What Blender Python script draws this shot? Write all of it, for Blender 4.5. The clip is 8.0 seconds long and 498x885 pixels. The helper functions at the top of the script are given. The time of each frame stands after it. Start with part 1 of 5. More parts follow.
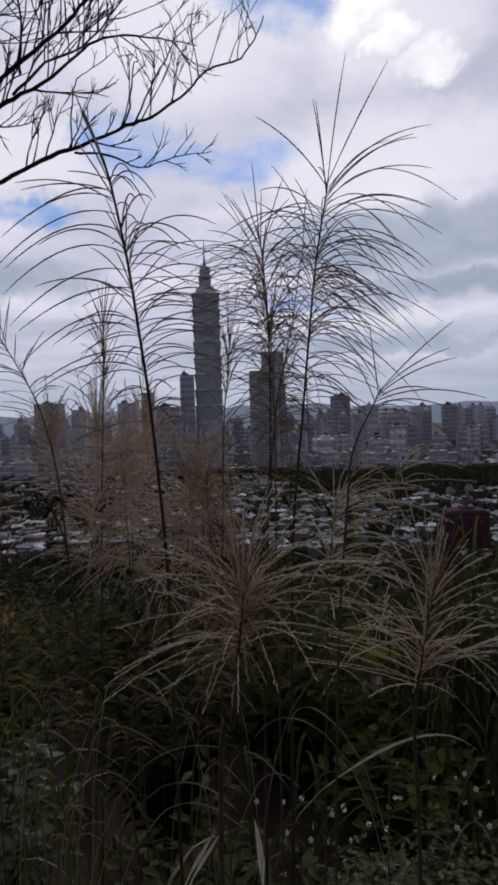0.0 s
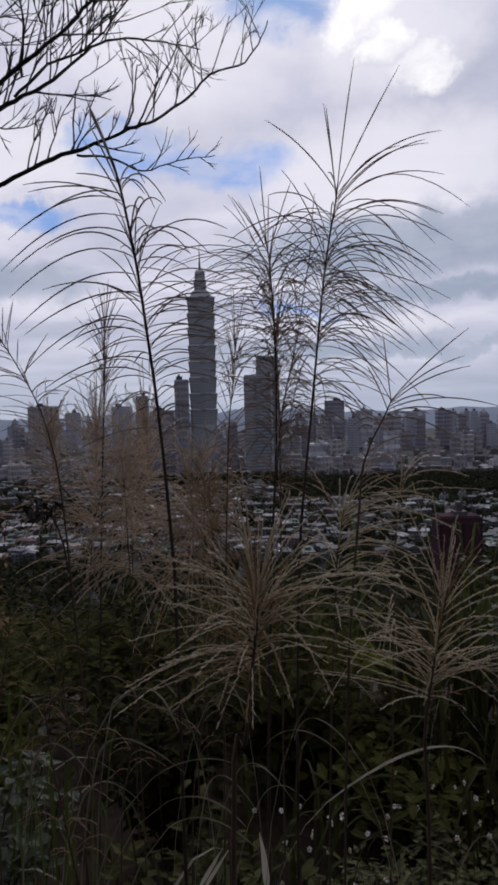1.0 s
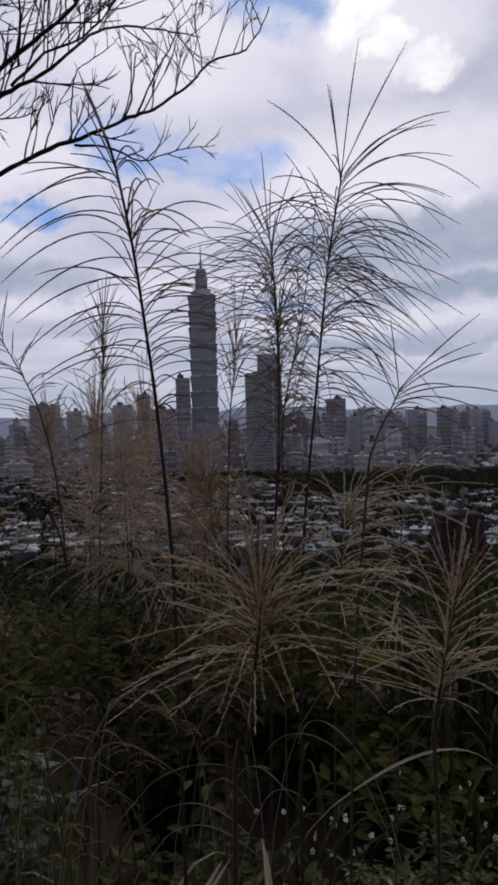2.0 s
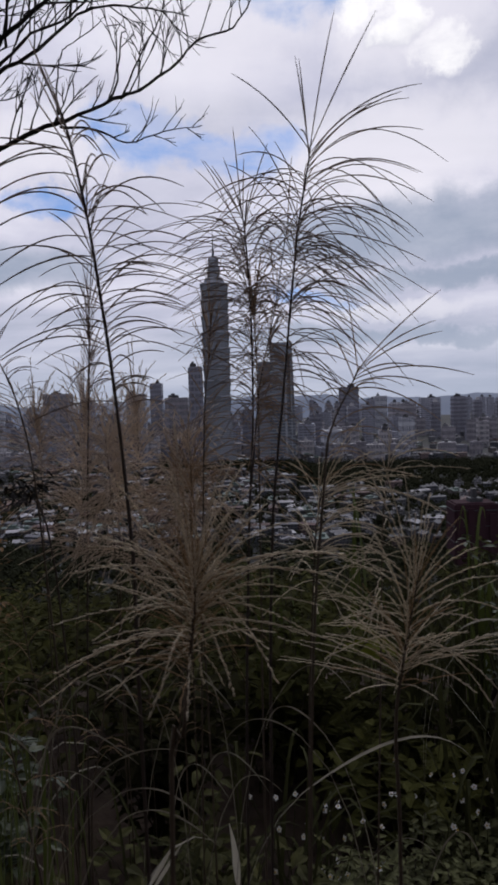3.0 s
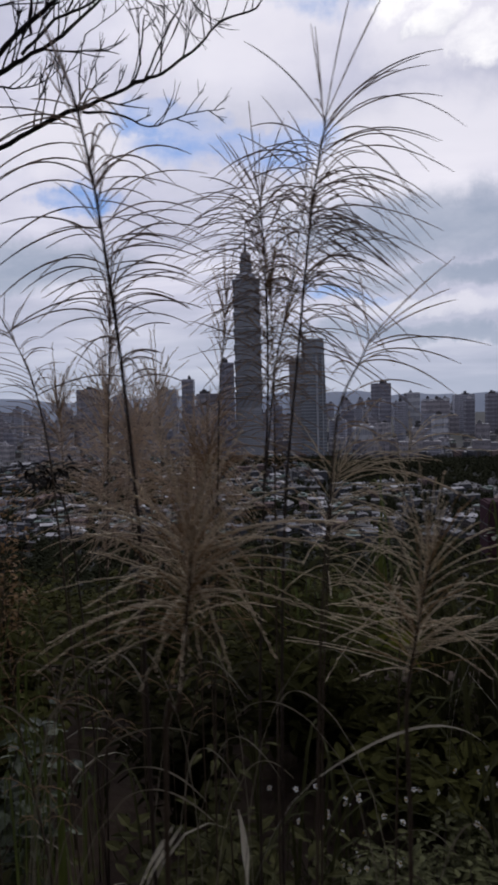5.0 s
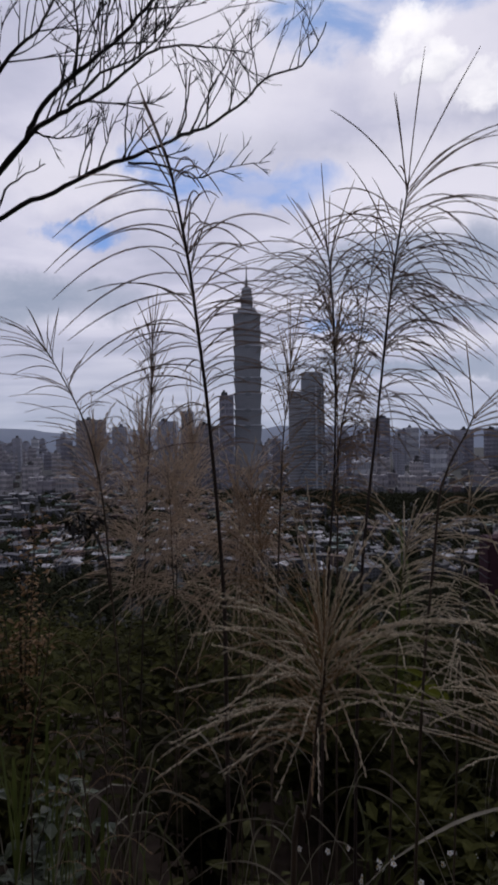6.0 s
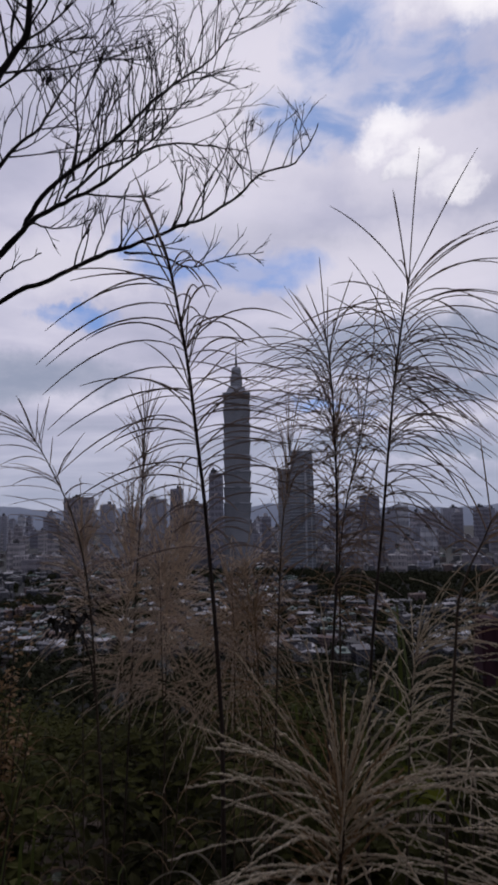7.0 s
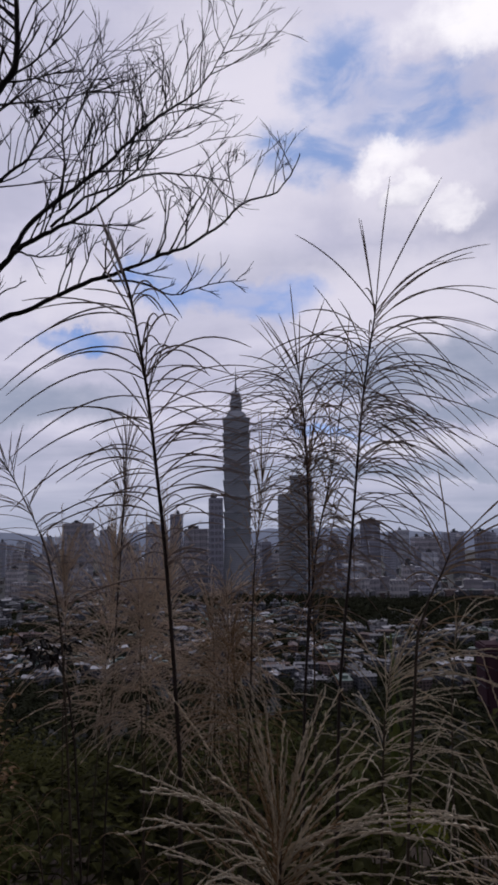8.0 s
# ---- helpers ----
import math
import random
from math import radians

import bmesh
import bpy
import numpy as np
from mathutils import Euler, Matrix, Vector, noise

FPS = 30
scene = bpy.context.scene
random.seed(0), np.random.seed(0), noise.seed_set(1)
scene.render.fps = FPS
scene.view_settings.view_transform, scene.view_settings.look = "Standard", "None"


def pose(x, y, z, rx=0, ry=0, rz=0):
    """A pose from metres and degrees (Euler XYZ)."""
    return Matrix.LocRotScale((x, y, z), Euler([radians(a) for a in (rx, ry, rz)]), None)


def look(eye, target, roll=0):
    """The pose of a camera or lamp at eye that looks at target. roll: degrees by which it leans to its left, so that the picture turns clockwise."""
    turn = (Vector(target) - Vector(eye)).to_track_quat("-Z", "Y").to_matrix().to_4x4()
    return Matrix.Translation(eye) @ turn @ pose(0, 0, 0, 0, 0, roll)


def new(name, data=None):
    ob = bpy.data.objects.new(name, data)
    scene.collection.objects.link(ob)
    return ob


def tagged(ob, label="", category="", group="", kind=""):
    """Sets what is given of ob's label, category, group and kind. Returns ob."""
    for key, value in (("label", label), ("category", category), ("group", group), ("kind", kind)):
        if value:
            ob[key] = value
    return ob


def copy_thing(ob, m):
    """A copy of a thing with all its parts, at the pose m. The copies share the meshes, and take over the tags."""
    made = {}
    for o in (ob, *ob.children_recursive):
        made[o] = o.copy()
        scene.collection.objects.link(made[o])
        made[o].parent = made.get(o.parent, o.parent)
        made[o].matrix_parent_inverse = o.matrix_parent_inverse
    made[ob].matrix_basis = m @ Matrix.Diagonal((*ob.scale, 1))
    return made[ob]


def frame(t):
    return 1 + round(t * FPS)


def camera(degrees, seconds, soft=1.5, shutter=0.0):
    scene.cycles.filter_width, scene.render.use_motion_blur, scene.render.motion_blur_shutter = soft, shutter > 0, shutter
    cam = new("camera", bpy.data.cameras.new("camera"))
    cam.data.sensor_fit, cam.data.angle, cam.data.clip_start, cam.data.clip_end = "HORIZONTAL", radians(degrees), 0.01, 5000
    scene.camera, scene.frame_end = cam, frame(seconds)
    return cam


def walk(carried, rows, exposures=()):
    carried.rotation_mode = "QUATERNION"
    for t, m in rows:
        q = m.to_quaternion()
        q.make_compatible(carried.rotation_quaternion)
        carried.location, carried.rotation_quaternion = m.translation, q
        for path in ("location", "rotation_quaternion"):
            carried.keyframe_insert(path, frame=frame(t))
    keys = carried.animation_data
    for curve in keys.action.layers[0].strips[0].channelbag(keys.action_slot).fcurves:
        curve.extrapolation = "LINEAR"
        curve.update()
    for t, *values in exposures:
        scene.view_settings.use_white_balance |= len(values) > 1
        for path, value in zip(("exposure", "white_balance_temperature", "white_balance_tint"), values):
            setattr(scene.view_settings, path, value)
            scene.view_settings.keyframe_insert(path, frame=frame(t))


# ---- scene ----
cam = camera(41.0, 8.0, soft=3.2, shutter=0.4)
PATH = [
    (0, (-0.072, 0.214, 1.599), (-0.084, 2.211, 1.48), -1.9),
    (0.5, (-0.084, 0.221, 1.605), (-0.075, 2.218, 1.494), -0.7),
    (1, (-0.092, 0.227, 1.603), (-0.086, 2.224, 1.496), -1.5),
    (1.5, (-0.095, 0.244, 1.6), (-0.089, 2.241, 1.494), -1.5),
    (3, (-0.027, 0.277, 1.582), (-0.064, 2.271, 1.437), -1.7),
    (3.5, (0.077, 0.261, 1.597), (-0.01, 2.253, 1.437), -1.1),
    (4, (0.148, 0.277, 1.596), (0.034, 2.266, 1.429), -1.1),
    (4.5, (0.122, 0.265, 1.576), (-0.002, 2.254, 1.407), -0.9),
    (5, (-0.001, 0.296, 1.555), (-0.131, 2.286, 1.401), -1.5),
    (6.5, (-0.119, 0.325, 1.624), (-0.238, 2.321, 1.671), -0.3),
    (7, (-0.126, 0.359, 1.628), (-0.216, 2.349, 1.804), -0.7),
    (7.5, (-0.078, 0.377, 1.629), (-0.167, 2.36, 1.868), -0.5),
    (8, (-0.082, 0.369, 1.633), (-0.17, 2.351, 1.883), -0.9),
]
walk(cam, [(t, look(eye, target, roll)) for t, eye, target, roll in PATH], exposures=[(0.0, 0.14, 6500, 9), (5.0, 0.14, 6500, 9), (6.5, -0.04, 6380, 13), (7.0, -0.10, 6380, 14), (8.0, -0.04, 6380, 14)])

# ---- light ----
world = bpy.data.worlds.new("sky")
scene.world = world
world.use_nodes = True
wt = world.node_tree
wt.nodes.clear()


def wlink(a, b):
    wt.links.new(a, b)


def wmath(op, a, b=None, c=None, clamp=False):
    n = wt.nodes.new("ShaderNodeMath")
    n.operation, n.use_clamp = op, clamp
    for i, v in enumerate((a, b, c)):
        if v is None:
            continue
        if isinstance(v, (int, float)):
            n.inputs[i].default_value = v
        else:
            wlink(v, n.inputs[i])
    return n.outputs[0]


def wmix(fac, a, b):
    n = wt.nodes.new("ShaderNodeMix")
    n.data_type = "RGBA"
    for sock, v in ((n.inputs[0], fac), (n.inputs[6], a), (n.inputs[7], b)):
        if isinstance(v, (int, float)):
            sock.default_value = v
        elif isinstance(v, tuple):
            sock.default_value = (*v, 1)
        else:
            wlink(v, sock)
    return n.outputs[2]


SUN_EL, SUN_AZ = 38.0, 14.0
out = wt.nodes.new("ShaderNodeOutputWorld")
bg = wt.nodes.new("ShaderNodeBackground")
wlink(bg.outputs[0], out.inputs[0])
sky = wt.nodes.new("ShaderNodeTexSky")
sky.sky_type, sky.sun_disc = "NISHITA", False
sky.sun_elevation, sky.sun_rotation = radians(SUN_EL), radians(SUN_AZ)
tc = wt.nodes.new("ShaderNodeTexCoord")
sep = wt.nodes.new("ShaderNodeSeparateXYZ")
wlink(tc.outputs["Generated"], sep.inputs[0])
dx, dy, dz = sep.outputs
# wind-bent heading and height of the view, in degrees
wob = wt.nodes.new("ShaderNodeTexNoise")
wob.inputs["Scale"].default_value, wob.inputs["Detail"].default_value = 9.0, 6.0
wob.inputs["Roughness"].default_value = 0.62
wlink(tc.outputs["Generated"], wob.inputs["Vector"])
wsep = wt.nodes.new("ShaderNodeSeparateColor")
wlink(wob.outputs["Color"], wsep.inputs[0])
az = wmath("MULTIPLY", wmath("ARCTAN2", dx, dy), 57.296)
el = wmath("MULTIPLY", wmath("ARCSINE", dz), 57.296)
azw = wmath("ADD", az, wmath("MULTIPLY", wmath("SUBTRACT", wsep.outputs[0], 0.5), 12.0))
elw = wmath("ADD", el, wmath("MULTIPLY", wmath("SUBTRACT", wsep.outputs[1], 0.5), 6.5))


def cloud(a, e, ra, re, edge=0.7):
    """A soft-edged cloud or gap round heading a and height e, of the half sizes ra and re."""
    u = wmath("DIVIDE", wmath("SUBTRACT", azw, a), ra)
    v = wmath("DIVIDE", wmath("SUBTRACT", elw, e), re)
    d = wmath("ADD", wmath("MULTIPLY", u, u), wmath("MULTIPLY", v, v))
    n = wt.nodes.new("ShaderNodeMapRange")
    n.interpolation_type = "SMOOTHSTEP"
    n.inputs[1].default_value, n.inputs[2].default_value = 1.0 + edge, max(0.0, 1.0 - edge)
    n.inputs[3].default_value, n.inputs[4].default_value = 0.0, 1.0
    wlink(d, n.inputs[0])
    return n.outputs[0]


def most(masks):
    m = masks[0]
    for k in masks[1:]:
        m = wmath("MAXIMUM", m, k)
    return m


# stretched bands of cloud, flatter towards the horizon
flat = wt.nodes.new("ShaderNodeCombineXYZ")
low = wmath("ADD", wmath("MAXIMUM", dz, 0.0), 0.16)
wlink(wmath("MULTIPLY", wmath("DIVIDE", dx, low), 0.6), flat.inputs[0])
wlink(wmath("DIVIDE", dy, low), flat.inputs[1])
puffs = wt.nodes.new("ShaderNodeTexNoise")
puffs.inputs["Scale"].default_value, puffs.inputs["Detail"].default_value = 1.3, 8.0
puffs.inputs["Roughness"].default_value, puffs.inputs["Distortion"].default_value = 0.55, 0.25
wlink(flat.outputs[0], puffs.inputs["Vector"])
ramp = wt.nodes.new("ShaderNodeValToRGB")
ramp.color_ramp.elements[0].position, ramp.color_ramp.elements[0].color = 0.30, (0.36, 0.385, 0.50, 1)
ramp.color_ramp.elements[1].position, ramp.color_ramp.elements[1].color = 0.68, (0.80, 0.78, 0.88, 1)
mid = ramp.color_ramp.elements.new(0.5)
mid.color = (0.54, 0.54, 0.67, 1)
wlink(puffs.outputs[0], ramp.inputs[0])

bluesky = wt.nodes.new("ShaderNodeVectorMath")
bluesky.operation = "SCALE"
bluesky.inputs[3].default_value = 0.11
wlink(sky.outputs[0], bluesky.inputs[0])
tone = ramp.outputs[0]
# the cloud deck is brightest towards the hidden sun and dim behind the viewer
sunward = wmath("ADD", wmath("MULTIPLY", dy, 0.95), wmath("MULTIPLY", dz, 0.30))
deck = wt.nodes.new("ShaderNodeMapRange")
deck.interpolation_type = "SMOOTHSTEP"
deck.inputs[1].default_value, deck.inputs[2].default_value = 0.15, 0.85
deck.inputs[3].default_value, deck.inputs[4].default_value = 0.72, 1.0
wlink(sunward, deck.inputs[0])
dark = most([cloud(13, 13, 14, 2.5, 0.9), cloud(19, 9.2, 14, 0.9, 0.9), cloud(12, 4.6, 16, 0.7, 0.9), cloud(-24, 10, 10, 2.0, 0.9), cloud(12.5, 27.0, 2.0, 1.0, 0.9)])
tone = wmix(wmath("MULTIPLY", dark, 0.84), tone, (0.29, 0.34, 0.45))
pale = most([cloud(13, 28.5, 7.5, 4.5, 0.98), cloud(-4, 33, 9, 10, 0.9), cloud(-17, 20, 8, 2.8, 0.9), cloud(12, 19, 10, 3.6, 0.95), cloud(11, 6.8, 6, 0.7, 0.95)])
tone = wmix(wmath("MULTIPLY", pale, 0.66), tone, (0.84, 0.81, 0.88))
wisps = wt.nodes.new("ShaderNodeTexNoise")
wisps.inputs["Scale"].default_value, wisps.inputs["Detail"].default_value = 6.5, 9.0
wisps.inputs["Roughness"].default_value = 0.6
wmap = wt.nodes.new("ShaderNodeMapping")
wmap.inputs["Scale"].default_value = (1.0, 1.0, 2.2)
wlink(tc.outputs["Generated"], wmap.inputs[0])
wlink(wmap.outputs[0], wisps.inputs["Vector"])
thin = wt.nodes.new("ShaderNodeMapRange")
thin.interpolation_type = "SMOOTHSTEP"
thin.inputs[1].default_value, thin.inputs[2].default_value = 0.40, 0.60
thin.inputs[3].default_value, thin.inputs[4].default_value = 1.0, 0.45
wlink(wisps.outputs[0], thin.inputs[0])
# fine streaks over the whole deck
tone = wmix(wmath("MULTIPLY", wmath("SUBTRACT", wisps.outputs[0], 0.42), 1.1, None, True), tone, (0.74, 0.73, 0.83))
gaps = most([cloud(-4.0, 19.3, 8.0, 1.5, 0.8), cloud(-10, 21.2, 4.5, 1.5, 0.9), cloud(-17.8, 15.8, 2.6, 0.9, 0.9), cloud(6, 7.6, 4, 0.5, 0.97)])
# a wide gap high up, veiled by thin torn cloud
torn = wt.nodes.new("ShaderNodeTexNoise")
torn.inputs["Scale"].default_value, torn.inputs["Detail"].default_value = 11.0, 6.0
torn.inputs["Roughness"].default_value, torn.inputs["Distortion"].default_value = 0.55, 0.6
wlink(wmap.outputs[0], torn.inputs["Vector"])
veil = wt.nodes.new("ShaderNodeMapRange")
veil.interpolation_type = "SMOOTHSTEP"
veil.inputs[1].default_value, veil.inputs[2].default_value = 0.36, 0.64
veil.inputs[3].default_value, veil.inputs[4].default_value = 1.0, 0.30
wlink(torn.outputs[0], veil.inputs[0])
high = most([cloud(6.3, 35.6, 5.0, 3.2, 0.95), cloud(11, 33.0, 7.5, 2.6, 0.95), cloud(3.0, 30.8, 4.0, 2.2, 0.97), cloud(16, 33, 4.5, 2.8, 0.95)])
tone = wmix(wmath("MULTIPLY", high, veil.outputs[0]), tone, (0.26, 0.375, 0.66))
tone = wmix(wmath("MULTIPLY", gaps, thin.outputs[0]), tone, wmix(0.82, bluesky.outputs[0], (0.14, 0.285, 0.66)))
billow = wmath("ADD", wmath("MULTIPLY", wmath("SUBTRACT", wisps.outputs[0], 0.36), 4.5, None, False), 0.25, None, True)
white = most([cloud(10.4, 29.4, 3.4, 1.3, 0.97), cloud(15.4, 25.0, 2.2, 1.3, 0.97), cloud(12.9, 27.4, 2.0, 1.0, 0.97), cloud(18.5, 38.5, 6, 2.2, 0.95)])
tone = wmix(wmath("MULTIPLY", white, wmath("ADD", wmath("MULTIPLY", billow, 0.65), 0.3)), tone, (1.04, 1.02, 1.03))
low_haze = wmath("MULTIPLY", wmath("SUBTRACT", 1.0, wmath("DIVIDE", wmath("ABSOLUTE", el), 9.0), None, True), 0.75)
tone = wmix(low_haze, tone, (0.365, 0.41, 0.525))
dimmed = wt.nodes.new("ShaderNodeVectorMath")
dimmed.operation = "SCALE"
wlink(tone, dimmed.inputs[0])
wlink(deck.outputs[0], dimmed.inputs[3])
tone = dimmed.outputs[0]
wlink(tone, bg.inputs[0])
bg.inputs[1].default_value = 1.0

sun = new("sun", bpy.data.lights.new("sun", "SUN"))
sun.data.energy, sun.data.angle, sun.data.color = 0.5, radians(16), (1.0, 0.95, 0.88)
sun.matrix_world = look((math.sin(radians(SUN_AZ)) * 50, math.cos(radians(SUN_AZ)) * 50, 50 * math.tan(radians(SUN_EL))), (0, 0, 0))

# ---- materials ----


def material(name, colours, scale=20.0, rough=0.8, bump=0.0, metal=0.0, spread=(0.3, 0.7), vary=0.0, detail=6.0, trans=0.0, stretch=None, gloss=0.3):
    """A procedural surface: noise between the colours at two scales, relief, and a change of tone from piece to piece."""
    m = bpy.data.materials.new(name)
    m.use_nodes = True
    nt = m.node_tree
    b = nt.nodes["Principled BSDF"]
    b.inputs["Roughness"].default_value, b.inputs["Metallic"].default_value = rough, metal
    b.inputs["Specular IOR Level"].default_value = gloss
    co = nt.nodes.new("ShaderNodeTexCoord")
    mp = nt.nodes.new("ShaderNodeMapping")
    if stretch:
        mp.inputs["Scale"].default_value = stretch
    nt.links.new(co.outputs["Object"], mp.inputs[0])
    n1 = nt.nodes.new("ShaderNodeTexNoise")
    n1.inputs["Scale"].default_value, n1.inputs["Detail"].default_value = scale, detail
    n2 = nt.nodes.new("ShaderNodeTexNoise")
    n2.inputs["Scale"].default_value, n2.inputs["Detail"].default_value = scale * 0.13, 3.0
    for n in (n1, n2):
        nt.links.new(mp.outputs[0], n.inputs["Vector"])
    add = nt.nodes.new("ShaderNodeMath")
    add.operation = "MULTIPLY_ADD"
    add.inputs[1].default_value, add.inputs[2].default_value = 0.55, 0.0
    nt.links.new(n1.outputs[0], add.inputs[0])
    mul = nt.nodes.new("ShaderNodeMath")
    mul.operation = "MULTIPLY_ADD"
    mul.inputs[1].default_value = 0.45
    nt.links.new(n2.outputs[0], mul.inputs[0])
    nt.links.new(add.outputs[0], mul.inputs[2])
    cr = nt.nodes.new("ShaderNodeValToRGB")
    cr.color_ramp.elements[0].position, cr.color_ramp.elements[1].position = spread
    cr.color_ramp.elements[0].color, cr.color_ramp.elements[1].color = (*colours[0], 1), (*colours[-1], 1)
    for i, c in enumerate(colours[1:-1]):
        e = cr.color_ramp.elements.new(spread[0] + (spread[1] - spread[0]) * (i + 1) / (len(colours) - 1))
        e.color = (*c, 1)
    nt.links.new(mul.outputs[0], cr.inputs[0])
    col = cr.outputs[0]
    if vary:
        oi = nt.nodes.new("ShaderNodeObjectInfo")
        ge = nt.nodes.new("ShaderNodeNewGeometry")
        sm = nt.nodes.new("ShaderNodeMath")
        sm.operation = "ADD"
        nt.links.new(oi.outputs["Random"], sm.inputs[0])
        nt.links.new(ge.outputs["Random Per Island"], sm.inputs[1])
        mr = nt.nodes.new("ShaderNodeMapRange")
        mr.inputs[1].default_value, mr.inputs[2].default_value = 0.0, 2.0
        mr.inputs[3].default_value, mr.inputs[4].default_value = 1 - vary, 1 + vary
        nt.links.new(sm.outputs[0], mr.inputs[0])
        hs = nt.nodes.new("ShaderNodeHueSaturation")
        nt.links.new(mr.outputs[0], hs.inputs["Value"])
        nt.links.new(col, hs.inputs["Color"])
        col = hs.outputs[0]
    nt.links.new(col, b.inputs["Base Color"])
    if bump:
        bp = nt.nodes.new("ShaderNodeBump")
        bp.inputs["Strength"].default_value = bump
        bp.inputs["Distance"].default_value = 0.3 / scale
        nt.links.new(n1.outputs[0], bp.inputs["Height"])
        nt.links.new(bp.outputs[0], b.inputs["Normal"])
    if trans:
        b.inputs["Transmission Weight"].default_value = 0.0
        tr = nt.nodes.new("ShaderNodeBsdfTranslucent")
        nt.links.new(col, tr.inputs[0])
        mx = nt.nodes.new("ShaderNodeMixShader")
        mx.inputs[0].default_value = trans
        nt.links.new(b.outputs[0], mx.inputs[1])
        nt.links.new(tr.outputs[0], mx.inputs[2])
        nt.links.new(mx.outputs[0], nt.nodes["Material Output"].inputs[0])
    return m


def facade(name, wall, glass, floor=6.6, bay=5.4, gap=0.42, rough=0.6):
    """A wall of a far building: rows of panes between sills and piers, too small to tell apart."""
    m = material(name, [tuple(c * 0.75 for c in wall), wall, tuple(min(1, c * 1.15) for c in wall)], 0.15, rough, vary=0.22)
    nt = m.node_tree
    b = nt.nodes["Principled BSDF"]
    src = b.inputs["Base Color"].links[0].from_socket
    co = [n for n in nt.nodes if n.type == "TEX_COORD"][0]
    sp = nt.nodes.new("ShaderNodeSeparateXYZ")
    nt.links.new(co.outputs["Object"], sp.inputs[0])
    sm = nt.nodes.new("ShaderNodeMath")
    sm.operation = "ADD"
    nt.links.new(sp.outputs[0], sm.inputs[0])
    nt.links.new(sp.outputs[1], sm.inputs[1])
    masks = []
    for sock, size, cut in ((sp.outputs[2], floor, gap), (sm.outputs[0], bay, gap * 0.8)):
        dv = nt.nodes.new("ShaderNodeMath")
        dv.operation = "DIVIDE"
        dv.inputs[1].default_value = size
        nt.links.new(sock, dv.inputs[0])
        fr = nt.nodes.new("ShaderNodeMath")
        fr.operation = "FRACT"
        nt.links.new(dv.outputs[0], fr.inputs[0])
        gt = nt.nodes.new("ShaderNodeMath")
        gt.operation = "GREATER_THAN"
        gt.inputs[1].default_value = cut
        nt.links.new(fr.outputs[0], gt.inputs[0])
        masks.append(gt)
    ml = nt.nodes.new("ShaderNodeMath")
    ml.operation = "MULTIPLY"
    nt.links.new(masks[0].outputs[0], ml.inputs[0])
    nt.links.new(masks[1].outputs[0], ml.inputs[1])
    mx = nt.nodes.new("ShaderNodeMix")
    mx.data_type = "RGBA"
    nt.links.new(ml.outputs[0], mx.inputs[0])
    nt.links.new(src, mx.inputs[6])
    mx.inputs[7].default_value = (*glass, 1)
    nt.links.new(mx.outputs[2], b.inputs["Base Color"])
    rg = nt.nodes.new("ShaderNodeMapRange")
    rg.inputs[3].default_value, rg.inputs[4].default_value = rough, 0.25
    nt.links.new(ml.outputs[0], rg.inputs[0])
    nt.links.new(rg.outputs[0], b.inputs["Roughness"])
    return m


M_SOIL = material("dark_soil", [(0.028, 0.021, 0.018), (0.058, 0.043, 0.034), (0.068, 0.055, 0.036)], 14, 0.95, 0.8, gloss=0.05)
M_STEM = material("grass_stem", [(0.02, 0.014, 0.012), (0.06, 0.045, 0.036)], 60, 0.6, vary=0.2)
M_STEM_PALE = material("grass_stem_pale", [(0.042, 0.031, 0.022), (0.09, 0.067, 0.045)], 60, 0.7, vary=0.2)
M_PLUME = material("plume_dark", [(0.19, 0.15, 0.13), (0.40, 0.32, 0.27)], 90, 0.8, vary=0.35, trans=0.4)
M_PLUME_TAN = material("plume_tan", [(0.24, 0.165, 0.10), (0.46, 0.34, 0.22)], 90, 0.85, vary=0.3, trans=0.4)
M_PLUME_BROWN = material("plume_brown", [(0.52, 0.44, 0.36), (0.76, 0.67, 0.56)], 90, 0.85, vary=0.25, trans=0.6)
M_PLUME_RUST = material("plume_rust", [(0.23, 0.15, 0.082), (0.42, 0.29, 0.165)], 90, 0.85, vary=0.3, trans=0.3)
M_PLUME_PALE = material("plume_pale", [(0.50, 0.43, 0.315), (0.80, 0.715, 0.55)], 120, 0.85, vary=0.3, trans=0.2)
M_DRY = material("dry_blade", [(0.13, 0.115, 0.085), (0.30, 0.275, 0.21)], 30, 0.6, vary=0.3, trans=0.15, stretch=(1, 1, 0.2))
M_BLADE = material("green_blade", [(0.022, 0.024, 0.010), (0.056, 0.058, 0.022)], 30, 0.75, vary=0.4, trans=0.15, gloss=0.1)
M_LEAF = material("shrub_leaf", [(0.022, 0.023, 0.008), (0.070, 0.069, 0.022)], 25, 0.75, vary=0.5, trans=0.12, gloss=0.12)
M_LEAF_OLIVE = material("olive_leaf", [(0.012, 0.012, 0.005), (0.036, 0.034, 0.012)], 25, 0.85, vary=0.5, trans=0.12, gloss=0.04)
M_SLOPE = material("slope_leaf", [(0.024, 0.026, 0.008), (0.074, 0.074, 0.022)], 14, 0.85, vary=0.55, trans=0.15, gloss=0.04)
M_LEAF_LIGHT = material("pale_leaf", [(0.045, 0.062, 0.034), (0.10, 0.12, 0.07)], 25, 0.5, vary=0.4, trans=0.12)
M_COVER = material("ground_cover", [(0.056, 0.064, 0.028), (0.14, 0.142, 0.062)], 25, 0.7, vary=0.45, trans=0.15, gloss=0.15)
